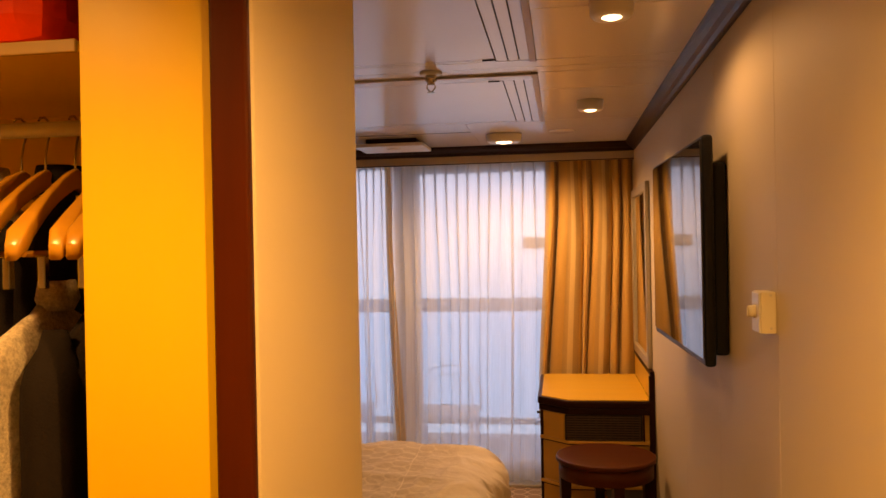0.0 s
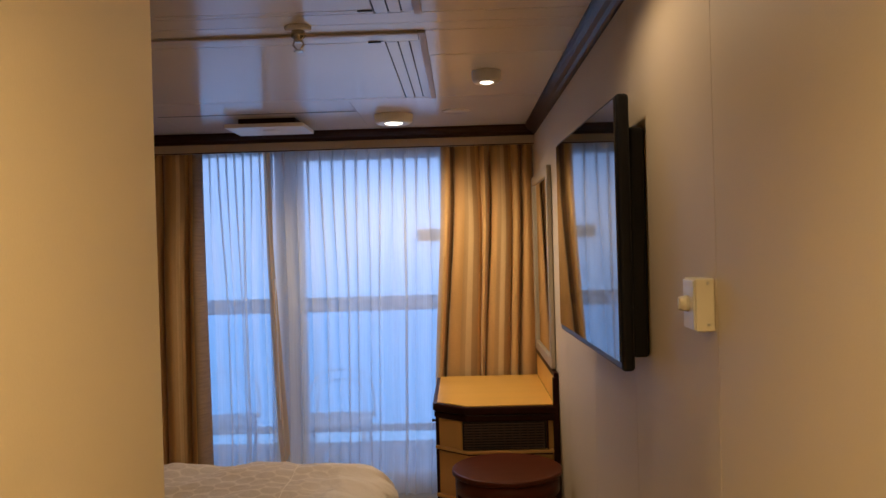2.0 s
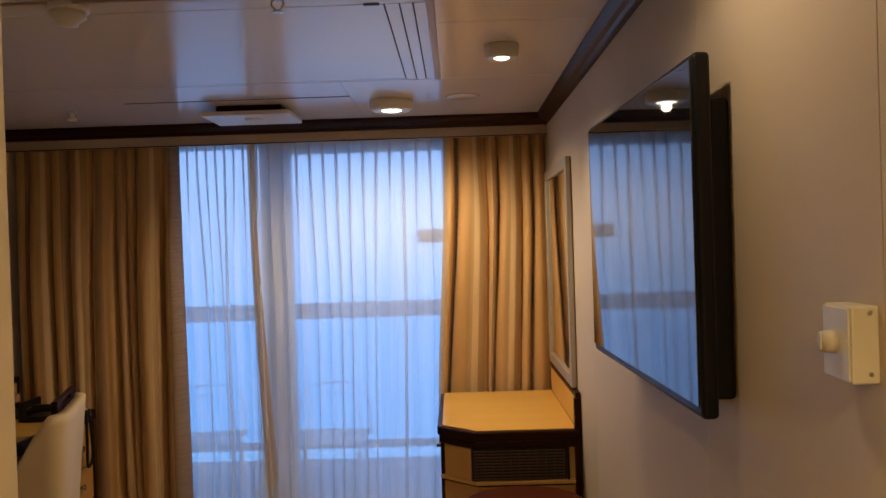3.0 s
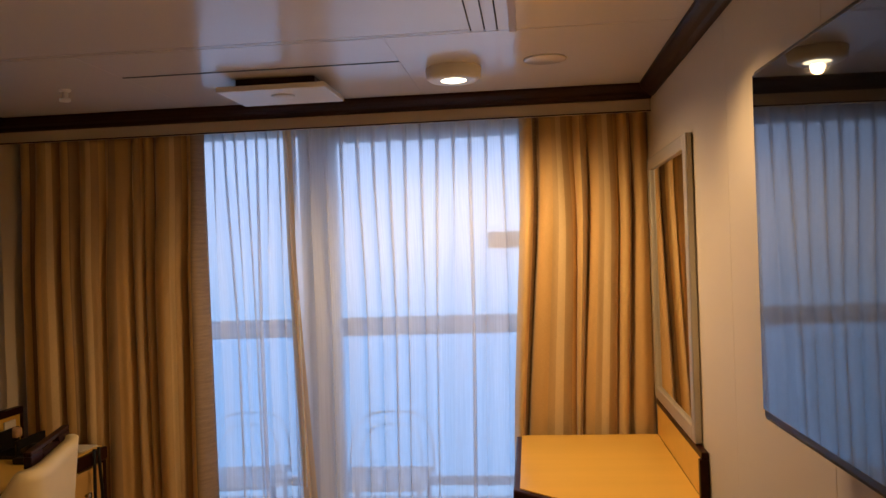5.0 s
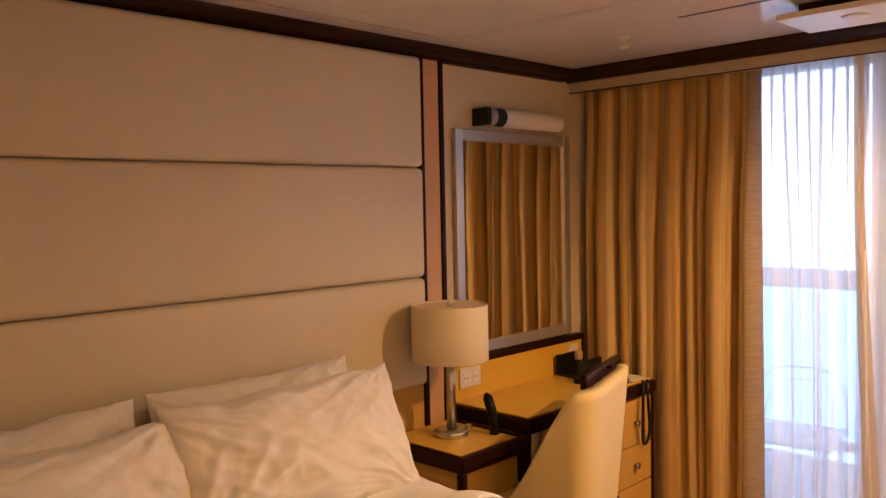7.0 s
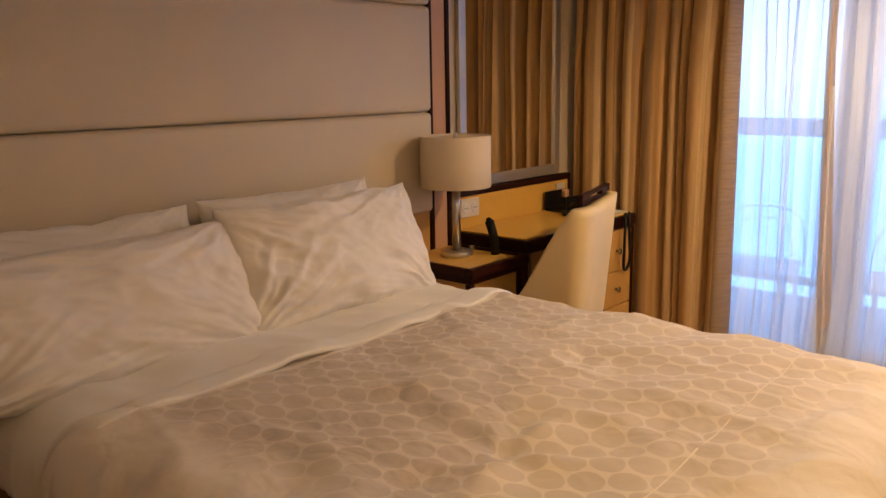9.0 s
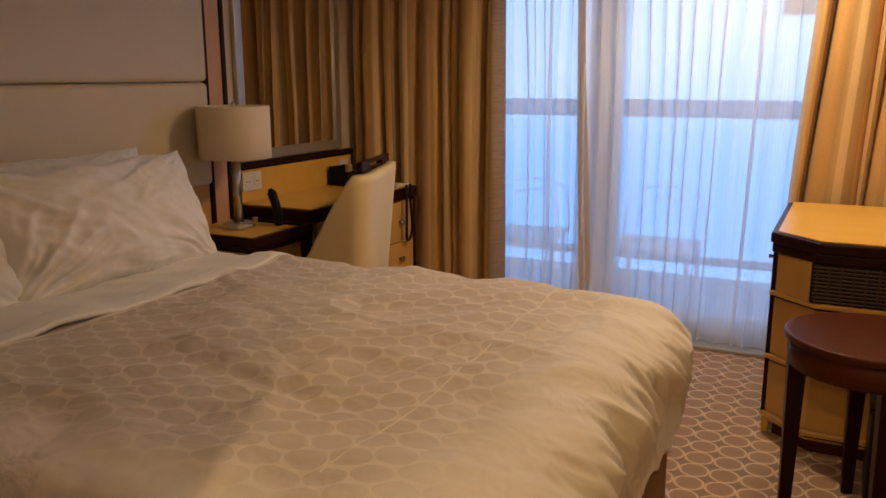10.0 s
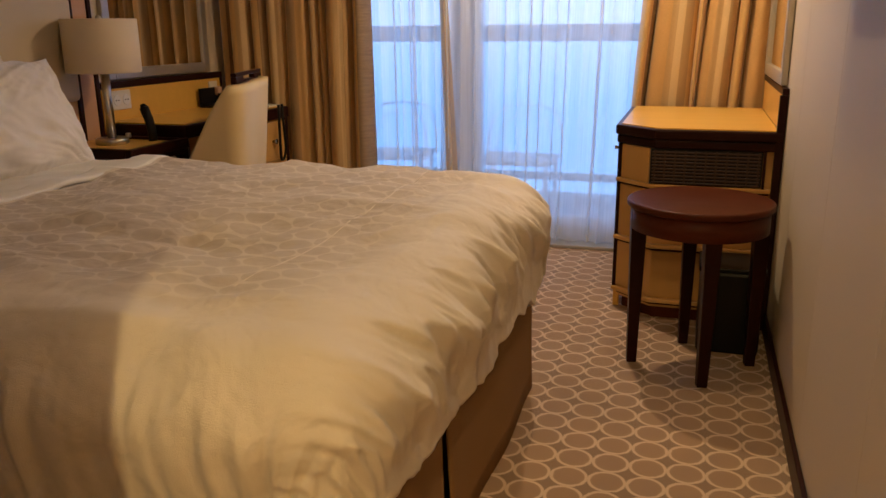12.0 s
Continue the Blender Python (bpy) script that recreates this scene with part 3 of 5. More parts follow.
bpy.data.objects["backdrop"].visible_shadow = True

# closet
solo("closet_panel", box(-0.632, -0.4375, 0.901, 0.921, 0, CEIL, 0.002), M_CLOSET, "yellow maple closet front panel, brightly lit", kind="structure")
solo("closet_post", box(-0.437, -0.3845, 0.882, 0.9005, 0, CEIL, 0.006, 3), M_REDWOOD, "dark red mahogany edge post of the closet", kind="structure")
solo("closet_back", box(-1.749, -0.4365, 1.405, 1.4225, 0, CEIL), M_CLOSET, "maple back panel inside the closet", kind="structure")

# ---- curtains ----
Y_DRAPE, Y_SHEER = 5.150, 5.225


def drape(name, x_top, x_low, folds, seed, label, border, z_low=0.015, group="striped drapes"):
    """Heavy curtain: uneven rounded lobes parted by sharp valleys, drifting as they fall."""
    rnd = random.Random(seed)
    wide = [rnd.uniform(0.45, 1.6) for _ in range(folds)]
    edges = [sum(wide[:i]) / sum(wide) for i in range(folds + 1)]
    deep = [rnd.uniform(0.55, 1.0) * min(1.0, 0.6 + 0.4 * w) for w in wide]
    drift = [0.0] + [rnd.uniform(-0.035, 0.035) for _ in range(folds - 1)] + [0.0]
    merge_at = [rnd.uniform(-0.7, 0.9) for _ in range(folds)]

    def at(u, v):
        i = min(folds - 1, max(k for k in range(folds) if edges[k] <= u + 1e-9))
        f = min(1.0, max(0.0, (u - edges[i]) / (edges[i + 1] - edges[i])))
        k = smooth_step(0.02, 0.35, v)
        z = 2.15 + (z_low - 2.15) * v
        x0 = x_top[0] + (x_low[0] - x_top[0]) * smooth_step(0.05, 1, v)
        x1 = x_top[1] + (x_low[1] - x_top[1]) * smooth_step(0.05, 1, v)
        bend = 0.012 * math.sin(2.2 * v + seed)
        a = x0 + (x1 - x0) * edges[i] + (drift[i] * v + bend * (0 < i)) * k
        b = x0 + (x1 - x0) * edges[i + 1] + (drift[i + 1] * v + bend * (i + 1 < folds)) * k
        w = b - a
        size = deep[i] * (0.058 + 0.038 * k) * (1 + 0.25 * merge_at[i] * math.sin(2.6 * v + i))
        lobe = math.sin(math.pi * f) ** 0.9
        # a second shallow crease runs down some of the wide lobes
        dent = 0.011 * 1.6 * max(0.0, wide[i] - 0.7) * math.exp(-((f - 0.5 - 0.18 * merge_at[i]) / 0.09) ** 2) * smooth_step(0.1, 0.5, v)
        x = a + w * f + 0.09 * w * math.sin(2 * math.pi * f) * (-1 if 0 < i < folds - 1 else 0) * (0.4 + 0.6 * k)
        y = Y_DRAPE + 0.045 - size * lobe + dent + 0.006 * noise.noise((u * 14, v * 3, seed + 5)) * k
        return (x, min(y, 5.20), z), (u * (x_top[1] - x_top[0]) * 2.1, z)
    root = thing(name, ((x_top[0] + x_top[1]) / 2, Y_DRAPE, z_low), label, "curtain", group)
    lo, hi = border
    for nm, mt, a, b in (("fabric", M_DRAPE, 0.0, lo), ("border", M_BORDER, lo, hi), ("fabric", M_DRAPE, hi, 1.0)):
        if b - a < 0.001:
            continue
        ob = part(nm, sheet(max(12, int((b - a) * folds * 26)), 34, lambda u, v: at(a + (b - a) * u, v)), mt, root, "coarse brown woven edge band" if nm == "border" else "", smooth=True)
        md = ob.modifiers.new("thick", "SOLIDIFY")
        md.thickness, md.offset = 0.003, 0
    return root


drape("drape", (XL + 0.02, -1.515), (XL + 0.03, -1.50), 9, 3, "brown, tan and cream striped floor-length drape, drawn aside", (0.95, 1.0))
drape("drape", (-0.065, XR - 0.003), (-0.135, XR - 0.003), 6, 8, "tan and brown striped drape hanging behind the vanity desk", (0.10, 0.16), 0.45)


def sheer(name, x_top, x_low, folds, seed, label):
    rnd = random.Random(seed)
    root = thing(name, (sum(x_top) / 2, Y_SHEER, 0.02), label, "curtain", "sheer curtains")
    ph = [rnd.uniform(-0.9, 0.9) for _ in range(folds + 3)]
    lean = [rnd.uniform(-0.045, 0.045) for _ in range(folds + 3)]
    lap = [rnd.uniform(0.06, 0.29) for _ in range(folds + 3)]

    def at(u, v):
        s = u * folds
        i = int(s)
        fr = s - i
        p = ph[i] * (1 - fr) + ph[i + 1] * fr
        z = 2.15 + (0.03 - 2.15) * v
        k = smooth_step(0.0, 0.5, v)
        x0 = x_top[0] + (x_low[0] - x_top[0]) * v
        x1 = x_top[1] + (x_low[1] - x_top[1]) * v
        w = (x1 - x0) / folds
        ang = 2 * math.pi * s + p * k
        edge = min(1, u * 8, (1 - u) * 8)
        x = x0 + (x1 - x0) * u + w * (0.34 + (lap[i] * (1 - fr) + lap[i + 1] * fr - 0.34) * k) * math.sin(ang) + (lean[i] * (1 - fr) + lean[i + 1] * fr) * k * edge
        y = Y_SHEER + (0.012 + 0.008 * k) * math.cos(ang) + 0.01 * noise.noise((u * 6, v * 2, seed))
        # the hem swings out into the room in slow scallops
        y -= 0.06 * smooth_step(0.78, 1.0, v) * (0.75 + 0.6 * noise.noise((x * 2.3, 0.5, seed)))
        return (x, y, z), (u * (x_top[1] - x_top[0]) * 1.8, z)
    part("voile", sheet(folds * 18, 30, at), M_SHEER, root, smooth=True)
    return root


sl = sheer("sheer_curtain", (-1.66, -1.095), (-1.66, -1.07), 11, 21, "white translucent voile curtain over the fixed pane")
sr = sheer("sheer_curtain", (-1.135, 0.12), (-1.15, 0.05), 17, 22, "white translucent voile curtain over the sliding door")


def leading_edge(u, v):
    w = 0.046 + 0.030 * smooth_step(0.2, 1, v)
    x = -1.145 + 0.045 * smooth_step(0.1, 1.0, v) + w * u + 0.012 * math.sin(6.3 * u) + 0.008 * noise.noise((u * 3, v * 3, 4))
    y = Y_SHEER - 0.03 + 0.012 * math.cos(9 * u)
    return (x, y, 2.14 - 2.1 * v), (u * 0.1, v * 2)


part("leading_edge", sheet(14, 24, leading_edge), M_SHEERHEM, sl, "bunched tan leading edge", smooth=True)
part("pull_wand", rod((-1.088, Y_SHEER - 0.05, 1.35), (-1.078, Y_SHEER - 0.05, 0.50), 0.004, 0.004, 8), M_WHITE, sl, "thin clear pull wand")

# ---- ceiling fittings ----


def downlight(x, y, r=0.068):
    e = thing("downlight", (x, y, CEIL), "round white ceiling downlight, switched on", "downlight", "ceiling downlights")
    part("housing", lathe([(r * 0.62, -0.044), (r * 0.86, -0.046), (r, -0.036), (r * 1.04, -0.004), (r * 1.04, 0), (r * 0.5, 0.0), (r * 0.55, -0.03)], (x, y, CEIL)), M_WHITE, e, smooth=True)
    part("bulb", lathe([(r * 0.50, -0.034), (r * 0.48, -0.044), (r * 0.28, -0.049), (0.001, -0.051)], (x, y, CEIL)), M_GLOW, e, "glowing warm bulb face", smooth=True)


# the last fixture only houses the added, unseen closet lamp
for lx, ly, lw, lc in DOWNLIGHTS:
    downlight(lx, ly, 0.098 if ly > 4 else 0.056)

sp = thing("sprinkler", (-0.44, 2.80, CEIL), "brass pendent fire sprinkler under the ceiling", "sprinkler")
part("escutcheon", lathe([(0.04, 0), (0.042, -0.006), (0.03, -0.010), (0.022, -0.012)], (-0.44, 2.80, CEIL)), M_WHITE, sp, smooth=True)
part("body", lathe([(0.020, -0.010), (0.022, -0.03), (0.014, -0.036), (0.012, -0.045)], (-0.44, 2.80, CEIL), 12), M_BRASS, sp, smooth=True)
bm = tube([(-0.452, 2.80, CEIL - 0.04), (-0.456, 2.80, CEIL - 0.055), (-0.443, 2.80, CEIL - 0.072)], 0.003)
tube([(-0.428, 2.80, CEIL - 0.04), (-0.424, 2.80, CEIL - 0.055), (-0.437, 2.80, CEIL - 0.072)], 0.003, bm=bm)
part("frame_arms", bm, M_BRASS, sp)
part("deflector", lathe([(0.003, -0.068), (0.015, -0.074), (0.015, -0.076), (0.002, -0.077)], (-0.44, 2.80, CEIL), 16), M_BRASS, sp)

sm = thing("smoke_detector", (-1.03, 2.93, CEIL), "white round smoke detector on the ceiling", "smoke detector")
part("base", lathe([(0.055, 0), (0.055, -0.014), (0.05, -0.016)], (-1.03, 2.93, CEIL)), M_WHITE, sm, smooth=True)
part("sensor_head", lathe([(0.045, -0.014), (0.047, -0.03), (0.028, -0.045), (0.026, -0.052), (0.01, -0.055)], (-1.03, 2.93, CEIL)), M_WHITE, sm, smooth=True)

nz = thing("ceiling_nozzle", (-1.77, 4.50, CEIL), "small white ceiling nozzle", "nozzle")
part("flange", lathe([(0.022, 0), (0.022, -0.006), (0.016, -0.009)], (-1.77, 4.50, CEIL), 16), M_WHITE, nz, smooth=True)
part("tip", lathe([(0.012, -0.006), (0.012, -0.03), (0.02, -0.034), (0.02, -0.045), (0.01, -0.047)], (-1.77, 4.50, CEIL), 16), M_WHITE, nz, smooth=True)

solo("ceiling_cover_plate", lathe([(0.075, 0), (0.075, -0.003), (0.068, -0.006)], (0.04, 4.46, CEIL)), M_CEIL, "flat round white cover plate in the ceiling", "cover plate", smooth=True)

sk = thing("ceiling_speaker", (-0.96, 4.60, CEIL), "square white ceiling diffuser plate on a recessed box", "ceiling diffuser")
part("box", box(-1.10, -0.80, 4.50, 4.76, CEIL - 0.030, CEIL, 0.004), M_CROWN, sk, "dark shadow-gap box")
part("plate", box(-1.165, -0.755, 4.47, 4.78, CEIL - 0.050, CEIL - 0.030, 0.004), M_WHITE, sk)
part("boss", lathe([(0.045, -0.0505), (0.04, -0.055), (0.02, -0.057)], (-0.95, 4.60, CEIL)), M_WHITE, sk, smooth=True)

# black strip over the panel joint before the diffuser paints in the groove's shade
solo("trim_slot_shade", box(-1.468, -0.464, 4.361, 4.375, CEIL - 0.0015, CEIL - 0.0002), M_BLACK, "thin black strip standing in for the shade of a ceiling slot", kind="structure")

for lx, ly in ((-0.215, 2.648), (-0.225, 3.008), (-2.12, 2.985)):
    solo("panel_latch", box(lx - 0.022, lx + 0.022, ly - 0.006, ly + 0.006, CEIL - 0.004, CEIL - 0.0003, 0.001), M_BLACK, "small dark latch of a ceiling access panel", "latch", group="ceiling panel latches")

# ---- right wall: television, control, mirror ----
tv = thing("television", (XR, 2.8, 1.55), "large black flat television on the wall, switched off", "television")
swivel = Matrix.Translation((0.414, 2.21, 1.55)) @ Matrix.Rotation(radians(1.5), 4, "Z") @ Matrix.Translation((-0.414, -2.21, -1.55))
for nm, bm, mt, lb in (("case", box(0.4145, 0.446, 2.216, 3.175, 1.222, 1.876, 0.010, 3), M_BLACK, ""),
                       ("screen", box(0.411, 0.416, 2.229, 3.163, 1.244, 1.864, 0.001), M_SCREEN, "glossy dark glass screen")):
    bm.transform(swivel)
    part(nm, bm, mt, tv, lb)
part("back_cover", box(0.447, 0.488, 2.25, 2.85, 1.25, 1.80, 0.010, 3), M_BLACK, tv)

th = thing("thermostat", (XR, 1.8, 1.42), "ivory plastic room control box with a round knob", "thermostat")
part("box", box(XR - 0.034, XR, 1.757, 1.828, 1.366, 1.460, 0.003), M_IVORY, th)
part("face_plate", box(XR - 0.037, XR - 0.0342, 1.760, 1.825, 1.369, 1.457, 0.001), M_WHITE, th)
kn = part("knob", rod((XR - 0.037, 1.797, 1.414), (XR - 0.052, 1.797, 1.414), 0.015, 0.013, 20), M_IVORY, th, "ribbed round dial", smooth=True)
part("pointer", box(XR - 0.0545, XR - 0.0521, 1.7945, 1.7995, 1.403, 1.425, 0.001), M_IVORY, kn)
for sz in (1.378, 1.452):
    part("screw", rod((XR - 0.012, 1.7566, sz), (XR - 0.012, 1.7555, sz), 0.003, seg=8), M_CHROME, th)


def wall_mirror(side, y0, y1, z0, z1, frame_m, label, w=0.05):
    x = XR if side > 0 else XL
    out = -side
    e = thing("wall_mirror", (x, (y0 + y1) / 2, z0), label, "mirror")
    xa, xb = x + out * 0.001, x + out * 0.026
    for a, b, c, d in ((y0, y0 + w, z0, z1), (y1 - w, y1, z0, z1), (y0 + w, y1 - w, z0, z0 + w), (y0 + w, y1 - w, z1 - w, z1)):
        part("frame_rail", box(min(xa, xb), max(xa, xb), a, b, c, d, 0.005), frame_m, e)
    part("mirror_glass", box(min(xa, x + out * 0.014), max(xa, x + out * 0.014), y0 + w, y1 - w, z0 + w, z1 - w), M_MIRROR, e)
    part("inner_bead", box(min(xa, x + out * 0.018), max(xa, x + out * 0.018), y0 + w, y0 + w + 0.006, z0 + w, z1 - w), M_DARK, e)
    return e


wall_mirror(1, 4.235, 5.055, 0.912, 1.905, M_PEWTER, "tall framed wall mirror above the vanity desk")
wall_mirror(-1, 4.20, 5.03, 0.905, 1.892, M_SILVER, "silver-framed wall mirror above the writing desk")

ml = thing("mirror_light", (XL, 4.64, 1.95), "white tube wall light above the mirror, off", "wall light")
part("bracket", box(XL, XL + 0.09, 4.335, 4.365, 1.908, 1.985, 0.004), M_BLACK, ml, "dark metal end bracket")
part("collar", rod((XL + 0.055, 4.365, 1.948), (XL + 0.055, 4.405, 1.948), 0.040, seg=24), M_CHROME, ml)
part("socket", rod((XL + 0.055, 4.405, 1.948), (XL + 0.055, 4.465, 1.948), 0.036, 0.042, seg=24), M_BLACK, ml)
part("tube", rod((XL + 0.055, 4.465, 1.948), (XL + 0.055, 4.89, 1.948), 0.043, seg=28), M_WHITE, ml, smooth=False)
part("end_cap", rod((XL + 0.055, 4.89, 1.948), (XL + 0.055, 4.898, 1.948), 0.043, 0.036, 28), M_WHITE, ml)

# ---- vanity desk on the right ----
vd = thing("vanity_desk", (0.18, 4.6, 0), "maple vanity desk with dark edges, grille and drawers", "desk")
DZ, DF, DB = 0.758, 4.145, 5.04       # desk height, front and back


def desk_plan(inset=0.0, right=XR - 0.004):
    """The desk's outline with its chamfered front corner."""
    return [(-0.118 + inset, DF + 0.140 + inset * 0.4), (0.040 + inset * 0.4, DF + inset), (right, DF + inset), (right, DB), (-0.118 + inset, DB)]


part("edge_band", prism(desk_plan(), DZ - 0.042, DZ - 0.004, 0.006), M_DARK, vd, "dark moulded desk edge")
part("desktop", prism(desk_plan(0.022, XR - 0.022), DZ - 0.006, DZ, 0.001), M_MAPLE, vd)
part("lower_moulding", prism(desk_plan(0.007, XR - 0.005), DZ - 0.076, DZ - 0.0425, 0.006), M_DARK, vd)
part("body", prism(desk_plan(0.034, XR - 0.006), 0.05, DZ - 0.0765), M_MAPLEV, vd)
part("leg", box(-0.106, -0.086, DF + 0.150, DF + 0.19, 0.075, DZ - 0.0765, 0.003), M_DARK, vd, "dark corner stile")
part("foot", box(-0.100, -0.075, DF + 0.150, DF + 0.185, 0.0, 0.0745, 0.004), M_MAPLE, vd)
gr = part("grille", box(0.026, 0.425, DF + 0.018, DF + 0.0335, 0.546, 0.680, 0.003), M_BLACK, vd, "dark slotted ventilation grille")
for k in range(10):
    part("slat", box(0.032, 0.419, DF + 0.012, DF + 0.018, 0.551 + k * 0.0128, 0.5565 + k * 0.0128, 0.001, 1), M_BRONZE, gr)
for k in range(11):
    part("bar", box(0.040 + k * 0.0368, 0.0455 + k * 0.0368, DF + 0.0105, DF + 0.012, 0.549, 0.677), M_BRONZE, gr)
part("grille_stile", box(0.4275, 0.436, DF + 0.014, DF + 0.0335, 0.530, 0.68, 0.001), M_DARK, vd)


def front_band(d0, d1, right):
    """A strip that follows the chamfered front."""
    a, b = desk_plan(d0, right), desk_plan(d1, right)
    return [a[0], a[1], a[2], b[2], b[1], b[0]]


for z0, z1 in ((0.528, 0.680), (0.292, 0.517), (0.072, 0.280)):
    if z0 < 0.5:
        d = part("drawer", prism(front_band(0.026, 0.0338, 0.455), z0 + 0.018, z1, 0.002), M_MAPLEV, vd)
    else:
        d = part("top_drawer", prism([(-0.084, DF + 0.153), (0.024, DF + 0.056), (0.024, DF + 0.0338), (0.018, DF + 0.0338), (-0.088, DF + 0.130)], z0 + 0.018, z1), M_MAPLEV, vd)
    part("drawer_lip", prism(front_band(0.008, 0.0338, 0.460), z0, z0 + 0.0165, 0.003), M_MAPLEV, d)
    # dark strip added as the shade in the gap below each lip
    part("drawer_shadow", prism(front_band(0.030, 0.0338, 0.455), z0 - 0.012, z0 - 0.0005), M_DARK, d)
part("plinth", prism(desk_plan(0.055, XR - 0.03), 0.0, 0.0495), M_STOOL, vd)
part("backsplash", box(XR - 0.021, XR - 0.004, DF + 0.03, DB, DZ + 0.0004, 0.886, 0.001), M_MAPLE, vd)
part("splash_cap", box(XR - 0.024, XR - 0.002, DF + 0.002, DB, 0.886, 0.909, 0.003), M_DARK, vd)
part("splash_end", box(XR - 0.030, XR - 0.002, DF + 0.002, DF + 0.029, 0.0, 0.8855, 0.003), M_DARK, vd)
part("handle", rod((-0.106, DF + 0.20, 0.655), (-0.124, DF + 0.20, 0.655), 0.005, 0.008, 10), M_BRASS, vd, "small side knob")

st = thing("stool", (0.213, 3.76, 0), "round dark mahogany stool on four tapered legs", "stool")
SC = (0.213, 3.76)
part("seat", lathe([(0.20, 0.548), (0.226, 0.552), (0.234, 0.558), (0.234, 0.569), (0.2325, 0.5735), (0.2305, 0.5755), (0.226, 0.5762), (0.219, 0.5765), (0.10, 0.577), (0.01, 0.577)], (*SC, 0), 48), M_STOOL, st, smooth=True)
part("apron", lathe([(0.214, 0.480), (0.221, 0.482), (0.221, 0.551), (0.214, 0.551)], (*SC, 0), 48), M_STOOL, st, smooth=True)
for lx, ly in ((0.022, 3.722), (0.256, 3.572), (0.19, 3.945), (0.412, 3.795)):
    ix, iy = SC[0] + (lx - SC[0]) * 1.0, SC[1] + (ly - SC[1]) * 1.0
    bm = bmesh.new()
    bmesh.ops.create_cone(bm, cap_ends=True, segments=4, radius1=0.023, radius2=0.037, depth=0.547,
                          matrix=Matrix.Translation((ix, iy, 0.2735)) @ Matrix.Rotation(math.atan2(ly - SC[1], lx - SC[0]) + math.pi / 4, 4, "Z"))
    bmesh.ops.bevel(bm, geom=bm.edges[:], offset=0.003, segments=2, profile=0.5, affect="EDGES")
    part("leg", bm, M_DARK, st)

bn = thing("waste_bin", (0.34, 3.98, 0), "black waste bin on the carpet under the desk", "waste bin")
part("bin_body", prism([(0.235, 3.87), (0.445, 3.87), (0.445, 4.08), (0.235, 4.08)], 0.0, 0.30, 0.012), M_BLACK, bn)
part("rim", prism([(0.228, 3.863), (0.452, 3.863), (0.452, 4.087), (0.228, 4.087)], 0.30, 0.317, 0.005), M_BLACK, bn)

# ---- headboard and left wall ----
hb = thing("headboard", (XL, 2.75, 0), "padded beige leatherette headboard wall in three rows", "headboard")
for z0, z1 in ((0.83, 1.2695), (1.2725, 1.7165), (1.7195, 2.163)):
    part("padded_panel", box(XL + 0.004, XL + 0.052, 1.50, 3.984, z0, z1, 0.022, 4), M_PANEL, hb, smooth=True)
part("lower_panel", box(XL + 0.001, XL + 0.02, 1.50, 3.985, 0.0, 0.83), M_MAPLEV, hb)
wp = thing("wall_pilaster", (XL, 4.06, 0), "pale wood upright strip with dark edges beside the headboard", "trim strip")
part("wood_strip", box(XL + 0.001, XL + 0.022, 4.012, 4.104, 0.0, 2.165, 0.002), M_POST, wp)
part("edge_strip", box(XL + 0.001, XL + 0.030, 3.987, 4.0115, 0.0, 2.165, 0.003), M_DARK, wp)
part("edge_strip", box(XL + 0.001, XL + 0.030, 4.1045, 4.128, 0.0, 2.165, 0.003), M_DARK, wp)

# ---- bed ----
bed = thing("bed", (-1.33, 2.5, 0), "double bed with brown skirt and padded base", "bed")
part("base", box(-2.37, -0.30, 2.06, 3.37, 0.03, 0.34, 0.01), M_BLACK, bed)
part("mattress", box(-2.38, -0.32, 2.07, 3.37, 0.341, 0.615, 0.05, 4), M_SHEET, bed)


def skirt(p, q, seed):
    a, b = Vector((*p, 0)), Vector((*q, 0))
    nrm = Vector((b.y - a.y, a.x - b.x, 0)).normalized()
    ln = (b - a).length

    def at(u, v):
        d = 0.006 * math.sin(u * ln * 11 + seed) * v + 0.004 * noise.noise((u * ln * 6, v * 2, seed))
        w = a.lerp(b, u) + nrm * (d + 0.012 * v)
        return (w.x, w.y, 0.50 - 0.495 * v), (u * ln, v * 0.34)
    ob = part("skirt", sheet(40, 8, at), M_SKIRT, bed, smooth=True)
    md = ob.modifiers.new("thick", "SOLIDIFY")
    md.thickness = 0.006


skirt((-0.288, 2.04), (-0.282, 2.462), 1)
skirt((-0.282, 2.494), (-0.278, 3.40), 2)
skirt((-0.275, 3.40), (-2.36, 3.40), 3)
skirt((-2.36, 2.04), (-0.275, 2.04), 4)

BX, BY0, BY1, BTOP = -0.402, 2.085, 3.45, 0.668


